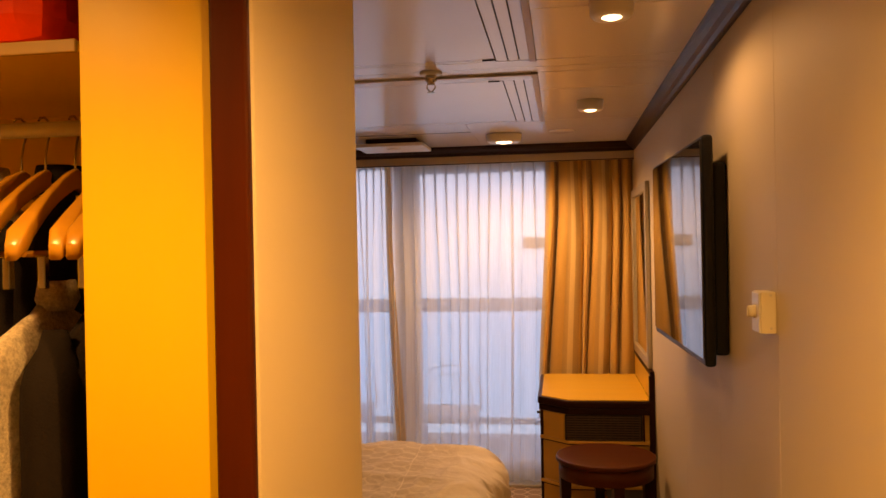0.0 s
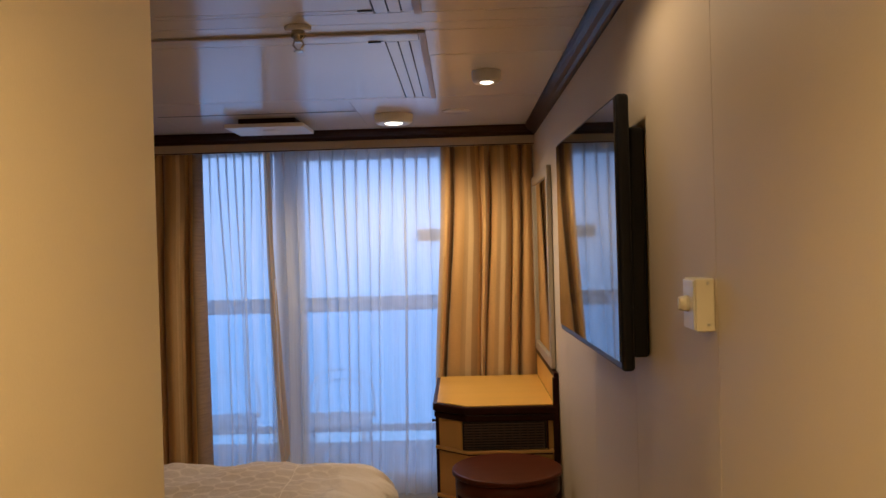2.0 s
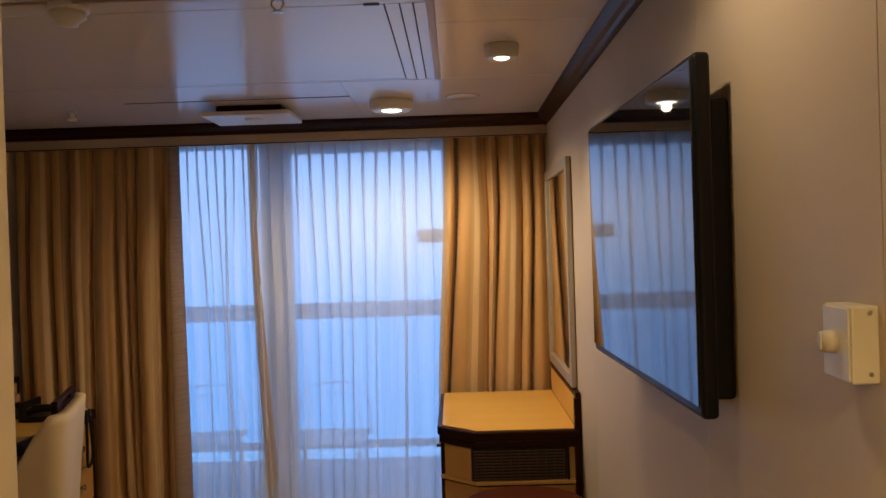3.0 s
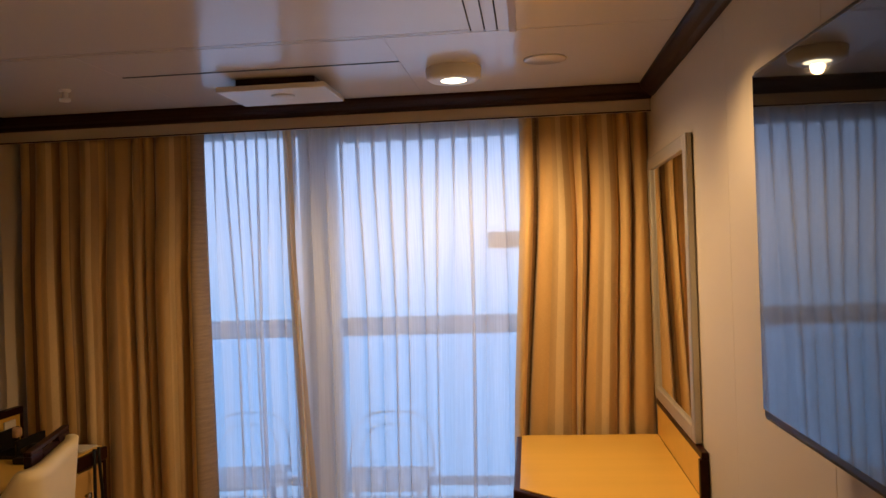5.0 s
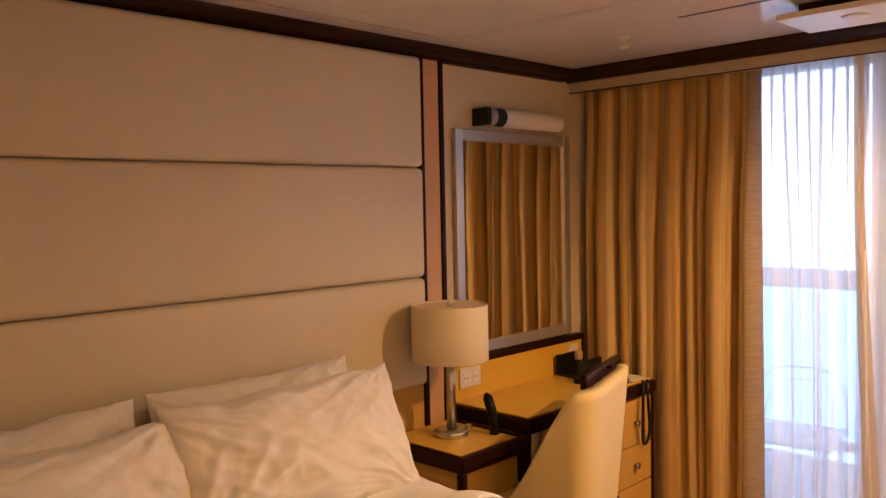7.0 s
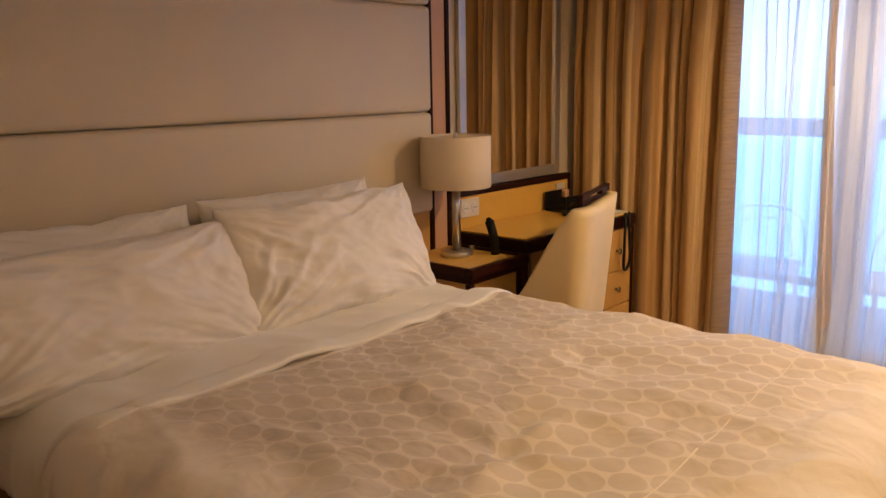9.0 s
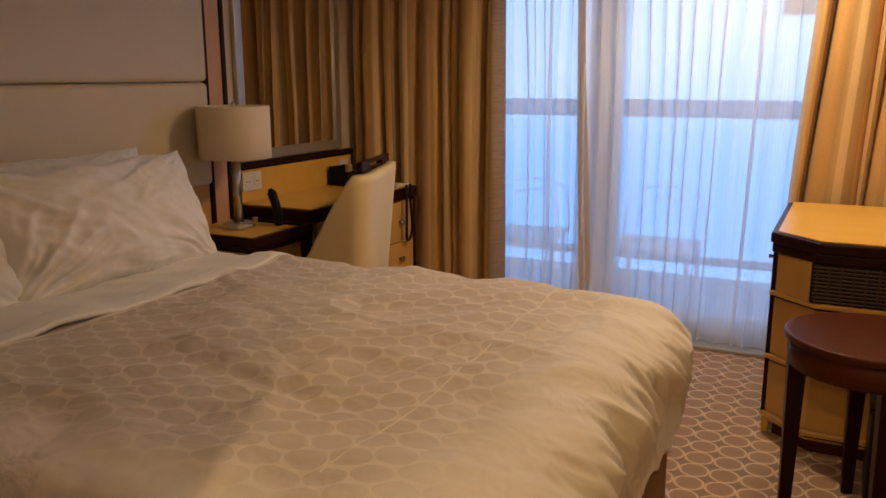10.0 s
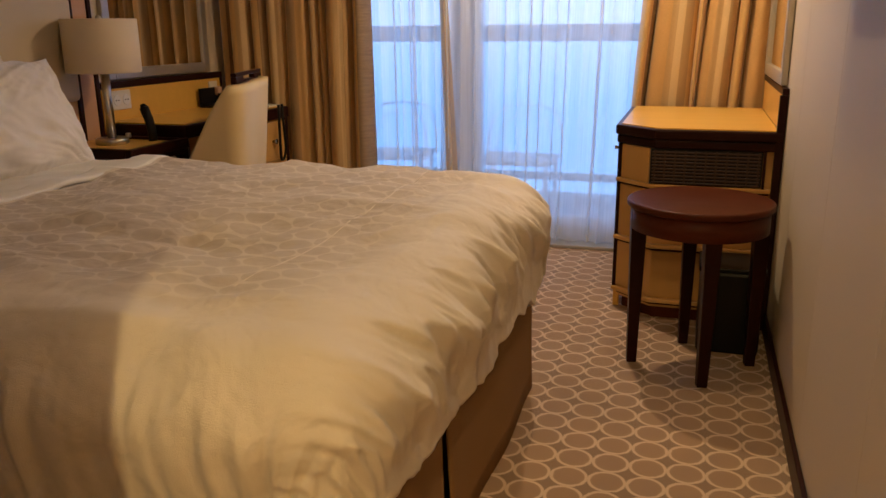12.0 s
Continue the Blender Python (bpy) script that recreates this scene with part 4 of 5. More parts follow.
def drape_over(X, Y, r, top, seed, puff=0.0):
    """Lays a flat cloth point over the mattress."""
    ex = max(0.0, X - BX)
    ey = Y - BY1 if Y > BY1 else (Y - BY0 if Y < BY0 else 0.0)
    d = (ex ** 3 + abs(ey) ** 3) ** (1 / 3)
    px, py, pz = min(X, BX), min(max(Y, BY0), BY1), top
    n1 = noise.noise((X * 2.2, Y * 2.2, seed))
    n2 = noise.noise((X * 6.0 + 3, Y * 6.0, seed + 2))
    pz += 0.018 * n1 + 0.009 * n2
    dx, dy = X + 0.90, Y - 2.545
    q = math.hypot(dx, dy)
    pz -= 0.016 * math.exp(-(q / 0.035) ** 2)
    pz += 0.010 * math.exp(-(q / 0.20) ** 2) * math.sin(5 * math.atan2(dy, dx) + 1.0) * smooth_step(0.02, 0.10, q)
    pz += 0.012 * max(0, 1 - 2.6 * abs(noise.noise((X * 2.4 + Y * 1.1, Y * 4.2 - X * 1.6, seed + 21))))
    pz += 0.005 * max(-0.2, 1 - 3.2 * abs(noise.noise((X * 6.5 - Y * 3.0, Y * 3.2 + X * 2.0, seed + 41))))
    pz += puff * (1 - smooth_step(0.0, 0.5, min(BX + 0.15 - X, Y - BY0 + 0.15, BY1 + 0.15 - Y)) * 0.6)
    if d > 1e-6:
        ux, uy = ex / math.hypot(ex, ey), ey / math.hypot(ex, ey)
        ang = min(d / r, math.pi / 2)
        out = r * math.sin(ang)
        down = r * (1 - math.cos(ang)) + max(0, d - r * math.pi / 2)
        k = smooth_step(0.03, 0.20, d)
        side = abs(uy) ** 4
        # broad folds sag across the foot, tight upright pleats on the sides
        slant = Y - 0.75 * d + 0.05 * noise.noise((Y * 3, d * 4, seed + 1))
        r1 = 1 - abs(noise.noise((slant * 6.5, d * 2.6, seed + 11))) * 2.2
        r2 = 1 - abs(noise.noise((slant * 14.0 + 5, d * 4.5, seed + 13))) * 2.2
        pleat = math.sin(X * 105 + 5 * noise.noise((X * 4.1, 0.4 + d, seed))) * (0.35 + 0.9 * noise.noise((X * 5.3, 2.0, seed)))
        pleat += 0.8 * (1 - 2.4 * abs(noise.noise((X * 16, d * 1.2, seed + 3))))
        fold = (1 - side) * (0.030 * max(-0.5, r1) + 0.018 * max(-0.5, r2)) + side * 0.012 * pleat * smooth_step(0.10, 0.26, d) + 0.008 * noise.noise((X * 5, Y * 5, seed + 7))
        r3 = 1 - abs(noise.noise((slant * 26.0 + 2, d * 8.0, seed + 17))) * 3.0
        fold += (1 - side) * 0.008 * max(-0.4, r3) + side * 0.004 * max(-0.4, 1 - 3.0 * abs(noise.noise((X * 24, d * 2.2, seed + 19))))
        fold *= 1 - 0.75 * smooth_step(0.22, 0.38, d) * (1 - side)
        out += fold * k - 0.045 * smooth_step(0.22, 0.45, d) * side + 0.004
        px += ux * out
        py += uy * out
        pz -= down
    return (px, py, pz)


dv = thing("duvet", (-0.95, 2.55, 0.62), "cream duvet with taupe disc pattern, draped over the bed foot", "duvet")


def duvet_at(u, v):
    X = -1.665 + (BX + 0.431 + 1.665) * u
    Y = BY0 - 0.45 + (BY1 - BY0 + 0.80) * v
    if X > BX:
        X -= (X - BX) * (0.09 * (0.4 + noise.noise((Y * 3.5, 1, 1))) + 0.07 * noise.noise((Y * 11, 2, 1)) * smooth_step(BX + 0.2, BX + 0.425, X) + 0.10 * (1 - smooth_step(2.05, 2.7, Y)))
    return drape_over(X, Y, 0.145, BTOP, 4, 0.012), (X, Y)


ob = part("cover", sheet(250, 270, duvet_at), M_DUVET, dv, smooth=True)
md = ob.modifiers.new("thick", "SOLIDIFY")
md.thickness, md.offset = 0.022, -1
seam = tube([tuple(Vector(drape_over(-0.60 + 0.012 * math.sin(3 * y), y, 0.145, BTOP + 0.0004, 4, 0.012))) for y in [2.24 + 0.05 * k for k in range(25)]], 0.0015, 6)
part("piped_seam", seam, M_DUVET, dv)

ts = thing("top_sheet", (-2.0, 2.55, 0.62), "white top sheet folded back over the duvet", "sheet")


def fold_at(u, v):
    X = -2.37 + (0.73) * u
    Y = BY0 - 0.30 + (BY1 - BY0 + 0.62) * v
    p = Vector(drape_over(X, Y, 0.13, 0.668 + 0.002 * smooth_step(0.7, 0.97, u), 9, 0.0))
    return tuple(p), (X, Y)


ob = part("sheet", sheet(40, 100, fold_at), M_SHEET, ts, smooth=True)
md = ob.modifiers.new("thick", "SOLIDIFY")
md.thickness, md.offset = 0.012, -1


def cuff_at(u, v):
    X = -1.70 + 0.085 * u
    Y = BY0 - 0.28 + (BY1 - BY0 + 0.58) * v
    p = Vector(drape_over(X, Y, 0.135, 0.679, 9, 0.0))
    p.z += 0.004 * math.sin(math.pi * u)
    return tuple(p), (X, Y)


ob = part("folded_cuff", sheet(10, 100, cuff_at), M_SHEET, ts, "thick folded hem band", smooth=True)
md = ob.modifiers.new("thick", "SOLIDIFY")
md.thickness, md.offset = 0.014, -1


def pillow(cx, cy, cz, w, h, t, lean, turn, seed, label):
    """A stuffed pillow with pinched corners, leaning on the headboard."""
    bm = bmesh.new()
    nw, nh = 104, 76
    rows = {}
    m = Matrix.Translation((cx, cy, cz)) @ Matrix.Rotation(radians(turn), 4, "Z") @ Matrix.Rotation(radians(lean), 4, "Y")
    for side in (1, -1):
        for i in range(nw + 1):
            for j in range(nh + 1):
                a, b = 2 * i / nw - 1, 2 * j / nh - 1
                rim = i in (0, nw) or j in (0, nh)
                if rim and side < 0:
                    rows[side, i, j] = rows[1, i, j]
                    continue
                full = (max(0, 1 - abs(a) ** 2.6) * max(0, 1 - abs(b) ** 2.6)) ** 0.55
                pinch = 1 - 0.05 * (1 - abs(b) ** 2) * abs(a) ** 3
                pinch2 = 1 - 0.07 * (1 - abs(a) ** 2) * abs(b) ** 3
                wr_ = 0.020 * noise.noise((a * 2.4, b * 2.4, seed + side)) + 0.008 * noise.noise((a * 6, b * 6, seed))
                # creases run in from the corners and from the pressed middle
                for ca, cb, amp in ((1.1, -1.15, 0.019), (-1.1, -1.1, 0.019), (1.1, 1.2, 0.013), (-1.15, 1.1, 0.013)):
                    fan, far = math.atan2(b - cb, a - ca), math.hypot(a - ca, b - cb)
                    fall = math.exp(-(far / 1.25) ** 2)
                    wr_ += amp * fall * max(-0.4, 1 - 3.2 * abs(noise.noise((fan * 4.2, far * 0.9, seed + ca * 3 + cb))))
                    wr_ += 0.45 * amp * fall * max(-0.4, 1 - 3.2 * abs(noise.noise((fan * 9.5, far * 1.6, seed + cb * 5 + ca))))
                wr_ += 0.004 * max(-0.3, 1 - 3.0 * abs(noise.noise((a * 5 + 2.2 * b, b * 3 - a, seed + 31))))
                x = side * (t / 2 * full + 0.006) + wr_ * min(1, full * 2)
                co = Vector((x, a * w / 2 * pinch, b * h / 2 * pinch2 + 0.012 * noise.noise((a * 3, 2, seed)) + 0.005 * abs(b) ** 6 * noise.noise((a * 17, side, seed))))
                rows[side, i, j] = bm.verts.new(m @ co)
    for side in (1, -1):
        for i in range(nw):
            for j in range(nh):
                q = [rows[side, i, j], rows[side, i + 1, j], rows[side, i + 1, j + 1], rows[side, i, j + 1]]
                bm.faces.new(q if side > 0 else q[::-1])
    return solo("pillow", bm, M_PILLOW, label, "pillow", group="bed pillows", smooth=True)


pillow(-2.03, 3.085, 0.835, 0.83, 0.42, 0.20, -24, 0, 11, "plump white cotton pillow leaning at the headboard")
pillow(-2.03, 2.28, 0.812, 0.93, 0.40, 0.20, -26, 1, 12, "plump white cotton pillow leaning at the headboard")
pillow(-2.21, 3.085, 0.84, 0.74, 0.42, 0.16, -18, 0, 13, "white pillow standing behind, against the headboard")
pillow(-2.22, 2.32, 0.828, 0.74, 0.42, 0.16, -18, 0, 14, "white pillow standing behind, against the headboard")

# ---- nightstand and lamp ----
ns = thing("nightstand", (-2.2, 3.92, 0), "maple nightstand with dark moulded edges", "nightstand")
for x0, x1, y0, y1 in ((-2.001, -1.968, 3.733, 4.128), (XL + 0.032, -2.0012, 3.733, 3.757), (XL + 0.032, -2.0012, 4.104, 4.128)):
    part("edge_band", box(x0, x1, y0, y1, 0.622, 0.664, 0.006), M_DARK, ns, "dark raised moulded rim")
part("tabletop", box(XL + 0.032, -2.0012, 3.7575, 4.1035, 0.630, 0.652, 0.001), M_MAPLE, ns)
part("under_moulding", box(XL + 0.032, -1.980, 3.742, 4.120, 0.597, 0.6295, 0.006), M_DARK, ns)
part("body", box(XL + 0.032, -2.03, 3.765, 4.10, 0.06, 0.5965), M_MAPLEV, ns)
part("drawer_front", box(-2.0295, -2.012, 3.775, 4.09, 0.42, 0.585, 0.003), M_MAPLEV, ns)
for ly in (3.742, 4.092):
    part("leg", box(-2.011, -1.982, ly, ly + 0.028, 0.0, 0.5965, 0.003), M_DARK, ns)

lp = thing("table_lamp", (-2.235, 3.955, 0.652), "table lamp with drum shade and steel stem, off", "lamp")
LX, LY = -2.235, 3.955
part("foot", lathe([(0.066, 0.652), (0.069, 0.656), (0.069, 0.672), (0.062, 0.678), (0.02, 0.678)], (LX, LY, 0), 32), M_CHROME, lp, smooth=True)
part("switch", rod((LX + 0.05, LY + 0.045, 0.676), (LX + 0.05, LY + 0.045, 0.694), 0.012, seg=14), M_CHROME, lp)
part("stem", rod((LX, LY, 0.675), (LX, LY, 0.99), 0.019, seg=18), M_CHROME, lp, smooth=True)
part("shade", lathe([(0.150, 0.955), (0.152, 0.957), (0.152, 1.172), (0.150, 1.174), (0.147, 1.172), (0.147, 0.957)], (LX, LY, 0), 48), M_SHADE, lp, smooth=True)
part("shade_top", lathe([(0.1468, 1.161), (0.1468, 1.166), (0.01, 1.166)], (LX, LY, 0), 48), M_SHADE, lp)
part("finial", lathe([(0.012, 1.166), (0.012, 1.182), (0.004, 1.19)], (LX, LY, 0), 12), M_CHROME, lp, smooth=True)

rc = thing("handset", (-2.12, 4.08, 0.652), "slim black handset standing on the nightstand", "handset")
part("body", tube([(-2.115, 4.075, 0.653), (-2.118, 4.075, 0.70), (-2.125, 4.07, 0.75), (-2.138, 4.062, 0.80)], 0.020, 10), M_BLACK, rc, smooth=True)
part("tip", rod((-2.138, 4.062, 0.80), (-2.144, 4.059, 0.815), 0.017, 0.008, 10), M_BLACK, rc)

# ---- writing desk on the left ----
wd = thing("writing_desk", (-2.2, 4.67, 0), "maple writing desk with dark edge and drawers", "desk")
part("edge_band", box(XL + 0.032, -1.985, 4.135, 5.105, 0.655, 0.714, 0.008), M_DARK, wd)
part("desktop", box(XL + 0.032, -2.005, 4.155, 5.09, 0.711, 0.7195, 0.001), M_MAPLE, wd)
part("backsplash", box(XL + 0.001, XL + 0.031, 4.13, 5.105, 0.66, 0.866, 0.001), M_MAPLE, wd)
part("splash_cap", box(XL + 0.0008, XL + 0.036, 4.13, 5.125, 0.8665, 0.898, 0.003), M_DARK, wd)
part("splash_end", box(XL + 0.001, XL + 0.034, 5.106, 5.124, 0.66, 0.866, 0.002), M_DARK, wd)
part("side_panel", box(XL + 0.033, -2.0, 4.14, 4.16, 0.0, 0.654), M_DARK, wd)
part("drawer_case", box(XL + 0.033, -2.01, 4.76, 5.095, 0.04, 0.654), M_MAPLEV, wd)
part("side_edge", box(-2.0095, -1.992, 5.077, 5.098, 0.0, 0.654, 0.002), M_DARK, wd)
part("side_edge", box(-2.0095, -1.992, 4.752, 4.772, 0.0, 0.654, 0.002), M_DARK, wd)
for z0, z1 in ((0.06, 0.245), (0.25, 0.43), (0.435, 0.645)):
    d = part("drawer", box(-2.0095, -1.995, 4.775, 5.074, z0, z1, 0.003), M_MAPLEV, wd)
    part("knob", lathe([(0.007, 0), (0.008, 0.012), (0.015, 0.018), (0.015, 0.024), (0.005, 0.027)], (0, 0, 0), 12), M_BRASS, d, "small dark knob", smooth=True).matrix_basis = Matrix.Translation((-1.995, 4.925, (z0 + z1) / 2)) @ Matrix.Rotation(radians(90), 4, "Y")

so = thing("power_socket", (XL + 0.03, 4.28, 0.81), "ivory double power socket in the desk splashback", "socket")
part("plate", box(XL + 0.0312, XL + 0.040, 4.185, 4.318, 0.768, 0.856, 0.003), M_IVORY, so)
for sy in (4.219, 4.284):
    s = part("outlet", rod((XL + 0.0395, sy, 0.812), (XL + 0.0425, sy, 0.812), 0.026, 0.024, 24), M_WHITE, so)
    for dz in (-0.009, 0.009):
        part("pin_hole", rod((XL + 0.0424, sy + dz, 0.812), (XL + 0.0432, sy + dz, 0.812), 0.0035, seg=8), M_BLACK, s)
pl = thing("wall_plug", (XL + 0.04, 5.02, 0.80), "beige socket plate with a plug beside the phone", "plug")
part("plate", box(XL + 0.0312, XL + 0.039, 4.985, 5.065, 0.765, 0.85, 0.003), M_IVORY, pl)
part("plug", box(XL + 0.039, XL + 0.085, 5.0, 5.045, 0.775, 0.82, 0.008), M_POST, pl)

ph = thing("telephone", (-2.12, 4.99, 0.72), "black desk telephone with its cord hanging in a loop", "telephone")
bm = prism([(-2.22, 4.76), (-2.02, 4.76), (-2.02, 4.93), (-2.22, 4.93)], 0.7197, 0.748, 0.008)
part("base", bm, M_BLACK, ph)
part("handset", tube([(-2.19, 4.80, 0.764), (-2.15, 4.80, 0.784), (-2.07, 4.80, 0.784), (-2.03, 4.80, 0.764)], 0.019, 10), M_BLACK, ph, smooth=True)
cord = []
for k in range(41):
    g = math.pi * k / 40
    cord.append((-1.966 + 0.004 * math.sin(3 * g), 4.975 - 0.042 * math.cos(g) * (0.45 + 0.75 * math.sin(g)), 0.735 - 0.30 * math.sin(g) ** 0.5))
part("cord", tube(cord, 0.0075, 8), M_BLACK, ph, "thick black cord hanging in a loop", smooth=True)
solo("notepad", prism([(-2.17, 4.95), (-2.02, 4.95), (-2.02, 5.08), (-2.17, 5.08)], 0.7197, 0.726, 0.001), M_PAPER, "small cream notepad on the desk", "notepad")
tr = thing("desk_tray", (-2.3, 4.95, 0.72), "black leather desk tray tilted against the wall", "tray")
part("tray_base", prism([(-2.39, 4.86), (-2.26, 4.84), (-2.25, 5.05), (-2.38, 5.06)], 0.7197, 0.735, 0.003), M_BLACK, tr)
part("tray_wall", box(-2.262, -2.25, 4.845, 5.05, 0.735, 0.80, 0.002), M_BLACK, tr)
part("tray_wall", box(-2.39, -2.378, 4.86, 5.055, 0.735, 0.82, 0.002), M_BLACK, tr)

# ---- tub chair at the writing desk ----
ch = thing("desk_chair", (-1.85, 4.18, 0), "cream leather tub chair with a dark wood crest", "chair")
A, B = Vector((-1.605, 3.985)), Vector((-1.745, 4.47))
FW = Vector((-(B - A).y, (B - A).x)).normalized()
FL = 0.44


def shell_path(s):
    """Plan point and distance forward of the back, from the near arm's front round to the far arm's."""
    if s < 0.38:
        k = 1 - s / 0.38
        return A + FW * (FL * k), FL * k
    if s > 0.62:
        k = (s - 0.62) / 0.38
        return B + FW * (FL * k), FL * k
    return A.lerp(B, (s - 0.38) / 0.24), 0.0


def shell(off):
    mid = (A + B) / 2 + FW * 0.2

    def at(u, v):
        p = Vector((0, 0))
        f = 0
        for du in (-0.05, -0.025, 0, 0.025, 0.05):
            q, g = shell_path(min(1, max(0, u + du)))
            p += q / 5
            f += g / 5
        n = (mid - p).normalized()
        top = 0.905 + 0.012 * smooth_step(0.36, 0.64, u) - 0.44 * smooth_step(-0.04, 0.30, f - 0.06) * smooth_step(0.02, 0.10, f)
        z = 0.36 + (top - 0.36) * v
        p = p + n * (off + 0.06 * (1 - v) * (1 - smooth_step(0, 0.3, f)))
        return (p.x, p.y, z), (u, v)
    return at


bm = sheet(60, 16, shell(0.0))
ob = part("shell", bm, M_CHAIR, ch, "cream leather wrap-round back", smooth=True)
md = ob.modifiers.new("thick", "SOLIDIFY")
md.thickness, md.offset = 0.045, 0
a2, b2 = A + FW * 0.035, B + FW * 0.035
crest = bmesh.new()
for k0, k1, z0, z1 in ((0.16, 1.02, 0.934, 0.950), (0.16, 0.40, 0.87, 0.934), (0.76, 1.02, 0.87, 0.934), (0.40, 0.76, 0.87, 0.918)):
    p, q = a2.lerp(b2, k0), a2.lerp(b2, k1)
    t_ = FW * 0.025
    prism([tuple(p), tuple(q), tuple(q + t_), tuple(p + t_)], z0, z1, 0.004, bm=crest)
part("crest_rail", crest, M_DARK, ch, "dark wood crest rail with hand slot")
c0 = (A + B) / 2
part("seat_cushion", prism([tuple(A + FW * 0.06), tuple(A + FW * 0.45), tuple(B + FW * 0.45), tuple(B + FW * 0.06)], 0.37, 0.46, 0.025), M_CHAIR, ch, smooth=False)
for base, k in ((A, 0.06), (A, 0.42), (B, 0.06), (B, 0.42)):
    p = base + FW * k + (c0 - base) * 0.12
    part("leg", rod((p.x, p.y, 0), (p.x, p.y, 0.38), 0.016, 0.024, 8), M_DARK, ch)

# ---- balcony chairs ----
bc = thing("balcony_chair", (-0.83, 5.95, -0.02), "grey wicker balcony chair with a hooped back", "chair", "balcony chairs")


def hoop(cx, cy, rx, z0, z1, r):
    pts = []
    for k in range(25):
        c, n = math.cos(math.pi * k / 24), math.sin(math.pi * k / 24)
        pts.append((cx + rx * math.copysign(abs(c) ** 0.6, c), cy + 0.10 * n, z0 + (z1 - z0) * n ** 0.6))
    return tube(pts, r, 8)


part("back_hoop", hoop(-0.83, 5.98, 0.235, 0.33, 0.655, 0.0045), M_WICKER, bc, smooth=True)
part("inner_hoop", hoop(-0.83, 5.96, 0.17, 0.33, 0.59, 0.0035), M_WICKER, bc, smooth=True)
part("seat", box(-1.06, -0.60, 5.60, 6.02, 0.345, 0.365, 0.008), M_WICKER, bc)
for lx, ly in ((-1.03, 5.63), (-0.63, 5.63), (-1.03, 5.99), (-0.63, 5.99)):
    part("leg", rod((lx, ly, -0.02), (lx, ly, 0.335), 0.013, seg=8), M_WICKER, bc)
copy_thing(bc, pose(-1.65, 5.97, -0.02, 0, 0, 8))

# ---- closet contents ----
cs = thing("closet_shelf", (-1.2, 1.15, 1.853), "maple closet shelf above the hanging rod", "shelf")
part("board", box(-1.74, -0.637, 0.908, 1.40, 1.853, 1.868, 0.001), M_CLOSET, cs)
part("front_edge", box(-1.74, -0.637, 0.90, 0.9075, 1.851, 1.8695, 0.002), M_EDGE, cs)
rl = thing("closet_rod", (-1.2, 1.15, 1.785), "pale round clothes rod under the closet shelf", "clothes rod")
part("rod", rod((-1.745, 1.15, 1.788), (-0.637, 1.15, 1.788), 0.0135, seg=16), M_IVORY, rl, smooth=True)
bm = prism([(-1.3, 0.93), (-0.70, 0.93), (-0.70, 1.36), (-1.3, 1.36)], 1.8695, 2.10, 0.05)
bg = thing("bag", (-1.0, 1.14, 1.8695), "bright red fabric bag on the closet shelf", "bag")
part("bag_body", bm, M_RED, bg)
part("handle", tube([(-0.86, 0.925, 1.99), (-0.84, 0.905, 1.965), (-0.79, 0.90, 1.955), (-0.74, 0.905, 1.965), (-0.72, 0.925, 1.99)], 0.010, 8), M_BLACK, bg, "black strap handle")


def hanger(x, turn):
    e = thing("coat_hanger", (x, 1.15, 1.79), "varnished beech coat hanger on the rod", "hanger", "coat hangers")
    hook = [(0, -0.02, 0.010), (0, -0.014, 0.016), (0, 0.0, 0.019), (0, 0.016, 0.012), (0, 0.019, -0.004), (0, 0.008, -0.025), (0, 0, -0.05), (0, 0, -0.09)]
    place = Matrix.Translation((x, 1.15, 1.79)) @ Matrix.Rotation(radians(turn), 4, "Z")
    part("hook", tube([tuple(place @ Vector(p)) for p in hook], 0.0022, 6), M_BRASS, e, "steel hook", smooth=True)
    own = bmesh.new()
    n = 24
    rows = []
    for k in range(n + 1):
        s = 2 * k / n - 1
        yy = 0.215 * s
        zz = -0.088 - 0.115 * abs(s) ** 1.25 - 0.08 * max(0, abs(s) - 0.88)
        hh = 0.034 - 0.008 * abs(s) + (0.008 if abs(s) > 0.9 else 0)
        th_ = 0.006 + 0.010 * smooth_step(0.3, 1.0, abs(s))
        if k in (0, n):
            th_ *= 0.6
            hh *= 0.7
        rows.append([own.verts.new(place @ Vector((a * th_, yy, zz + b * hh / 2))) for a, b in ((-1, -0.8), (-0.7, -1), (0.7, -1), (1, -0.8), (1, 0.8), (0.7, 1), (-0.7, 1), (-1, 0.8))])
    for a, b in zip(rows, rows[1:]):
        for k in range(8):
            own.faces.new((a[k], a[(k + 1) % 8], b[(k + 1) % 8], b[k]))
    own.faces.new(rows[0])
    own.faces.new(rows[-1])
    part("shoulder_bar", own, M_HANGER, e, smooth=True)
    part("trouser_bar", rod(tuple(place @ Vector((0, -0.18, -0.215))), tuple(place @ Vector((0, 0.18, -0.215))), 0.005, seg=8), M_HANGER, e)
    for s in (-0.12, 0.12):
        part("clip", box(-0.006, 0.006, s - 0.008, s + 0.008, -0.27, -0.218, 0.002), M_BRASS, e).matrix_basis = place
    return e


for hx, ht in ((-0.90, 5), (-0.855, 7), (-0.80, 9), (-0.735, 10), (-0.70, 8)):
    hanger(hx, ht)


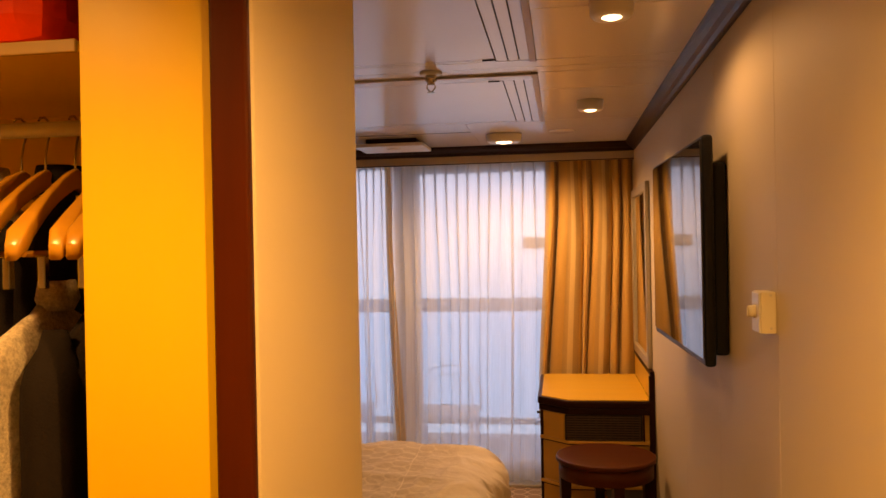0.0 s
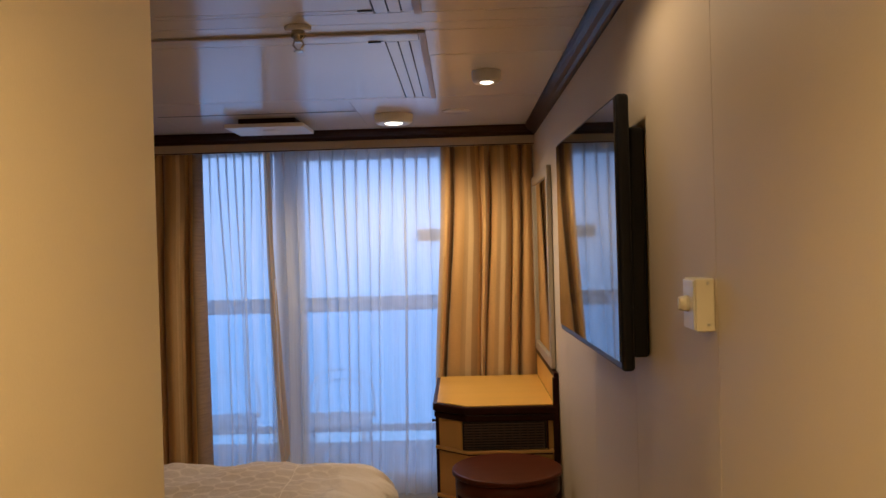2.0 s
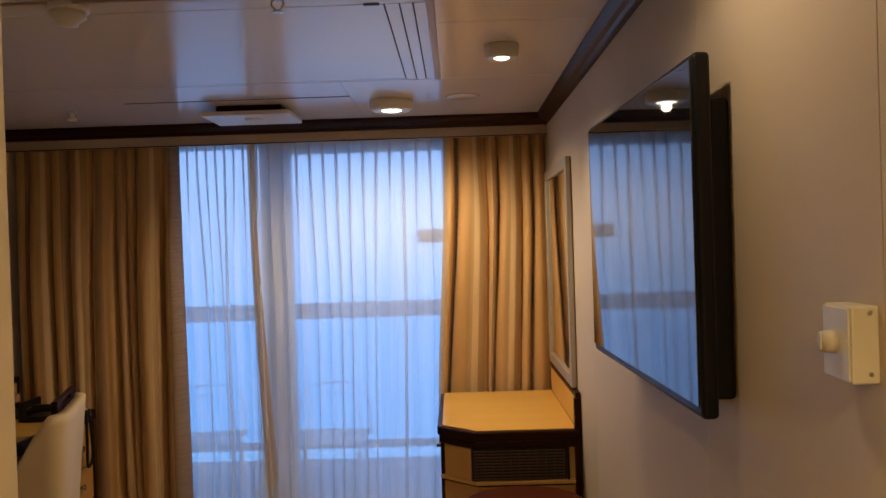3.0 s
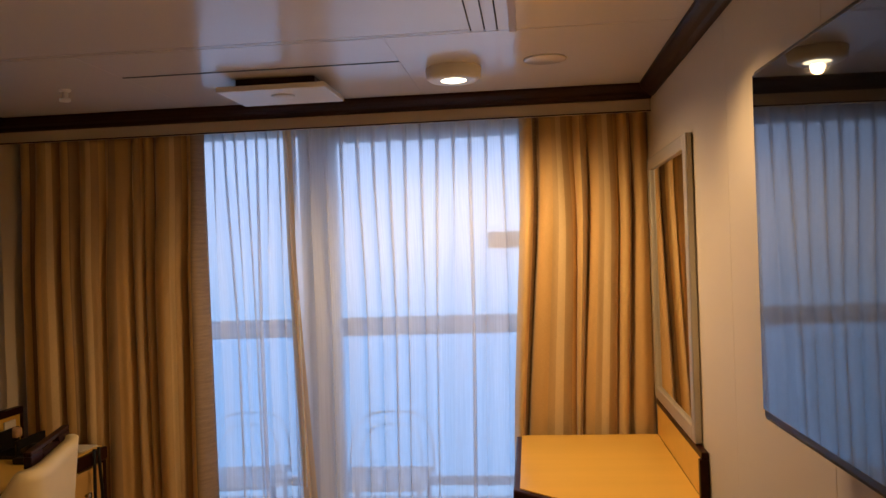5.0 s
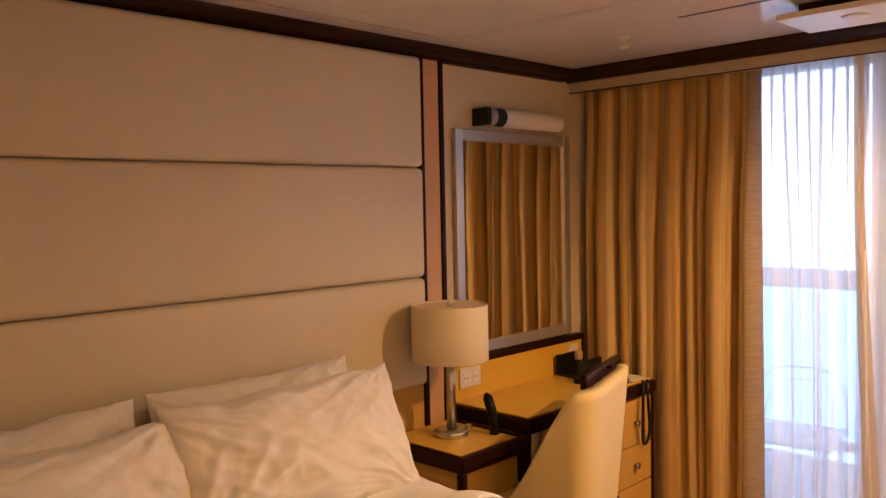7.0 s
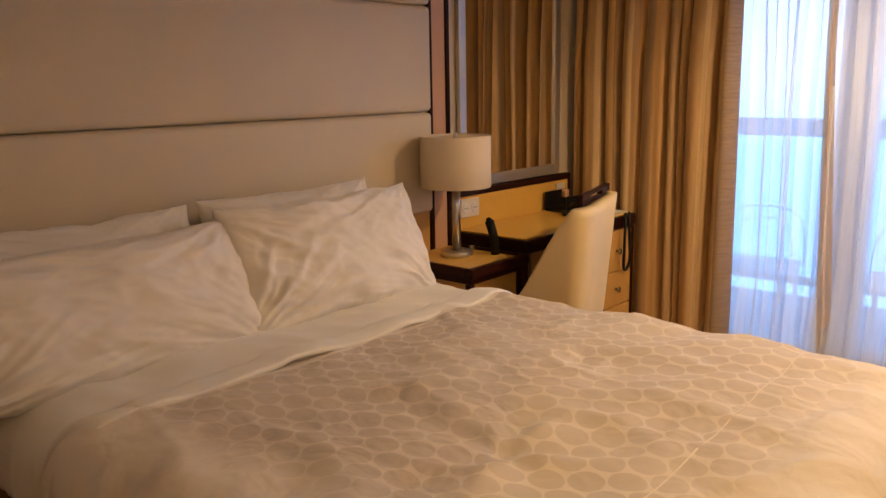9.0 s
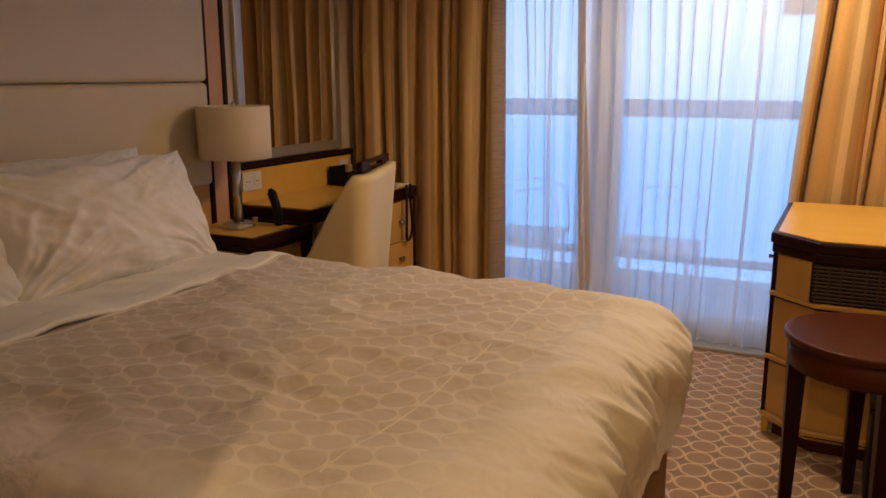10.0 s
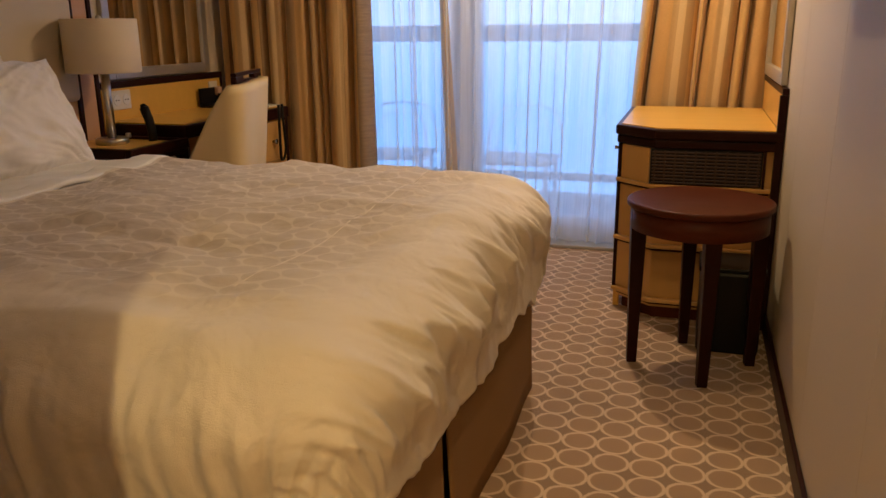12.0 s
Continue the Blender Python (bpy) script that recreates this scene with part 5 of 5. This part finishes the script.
def cloth_tube(x, y, w, depth, z_top, z_low, seed, na=40, nz_=30):
    own = bmesh.new()
    rows = []
    for j in range(nz_ + 1):
        f = j / nz_
        z = z_top + (z_low - z_top) * f
        sh = smooth_step(0, 0.14, f)
        hw = w * (0.45 + 0.55 * sh) * (1 + 0.25 * f)
        hd = depth * (0.16 + 0.84 * sh)
        ring = []
        for k in range(na):
            a = 2 * math.pi * k / na
            fold = 1 + 0.12 * math.sin(7 * a + 5 * noise.noise((seed, f * 2, 0))) * f + 0.2 * noise.noise((math.cos(a) * 1.5, math.sin(a) * 1.5, f * 4 + seed))
            ring.append(own.verts.new((x + hw * math.cos(a) * fold, y + hd * math.sin(a) * (0.9 + 0.1 * fold), z)))
        rows.append(ring)
    for a, b in zip(rows, rows[1:]):
        for k in range(na):
            own.faces.new((a[k], a[(k + 1) % na], b[(k + 1) % na], b[k]))
    own.faces.new(rows[0])
    own.faces.new(rows[-1])
    return own


def garment(name, x, w, depth, z_top, z_low, material, label, seed, y=1.15):
    root = thing(name, (x, y, z_top), label, "clothes", "hanging clothes")
    part("body", cloth_tube(x, y, w, depth, z_top, z_low, seed), material, root, smooth=True)
    for side in (-1, 1):
        part("sleeve", cloth_tube(x + 0.012 * side, y + side * depth * 0.86, w * 0.75, 0.05, z_top - 0.07, z_top - 0.62, seed + 3 * side, 20, 20), material, root, smooth=True)
    part("collar", lathe([(0.035, -0.02), (0.045, 0.0), (0.038, 0.03), (0.03, 0.028), (0.034, -0.005)], (x, y, z_top), 24), material, root, smooth=True)
    return root


garment("coat", -0.725, 0.060, 0.17, 1.53, 0.55, M_COAT, "long dark wool coat on a hanger", 1, 1.14)
garment("jacket", -0.862, 0.036, 0.15, 1.70, 0.75, M_COAT, "dark jacket hanging in the closet", 2, 1.20)
garment("sweater", -0.835, 0.034, 0.20, 1.50, 0.80, M_KNIT, "grey marl knitted sweater on a hanger", 3, 1.13)
garment("cardigan", -1.00, 0.05, 0.21, 1.70, 0.85, M_KNIT, "grey marl cardigan hanging in the closet", 4, 1.19)
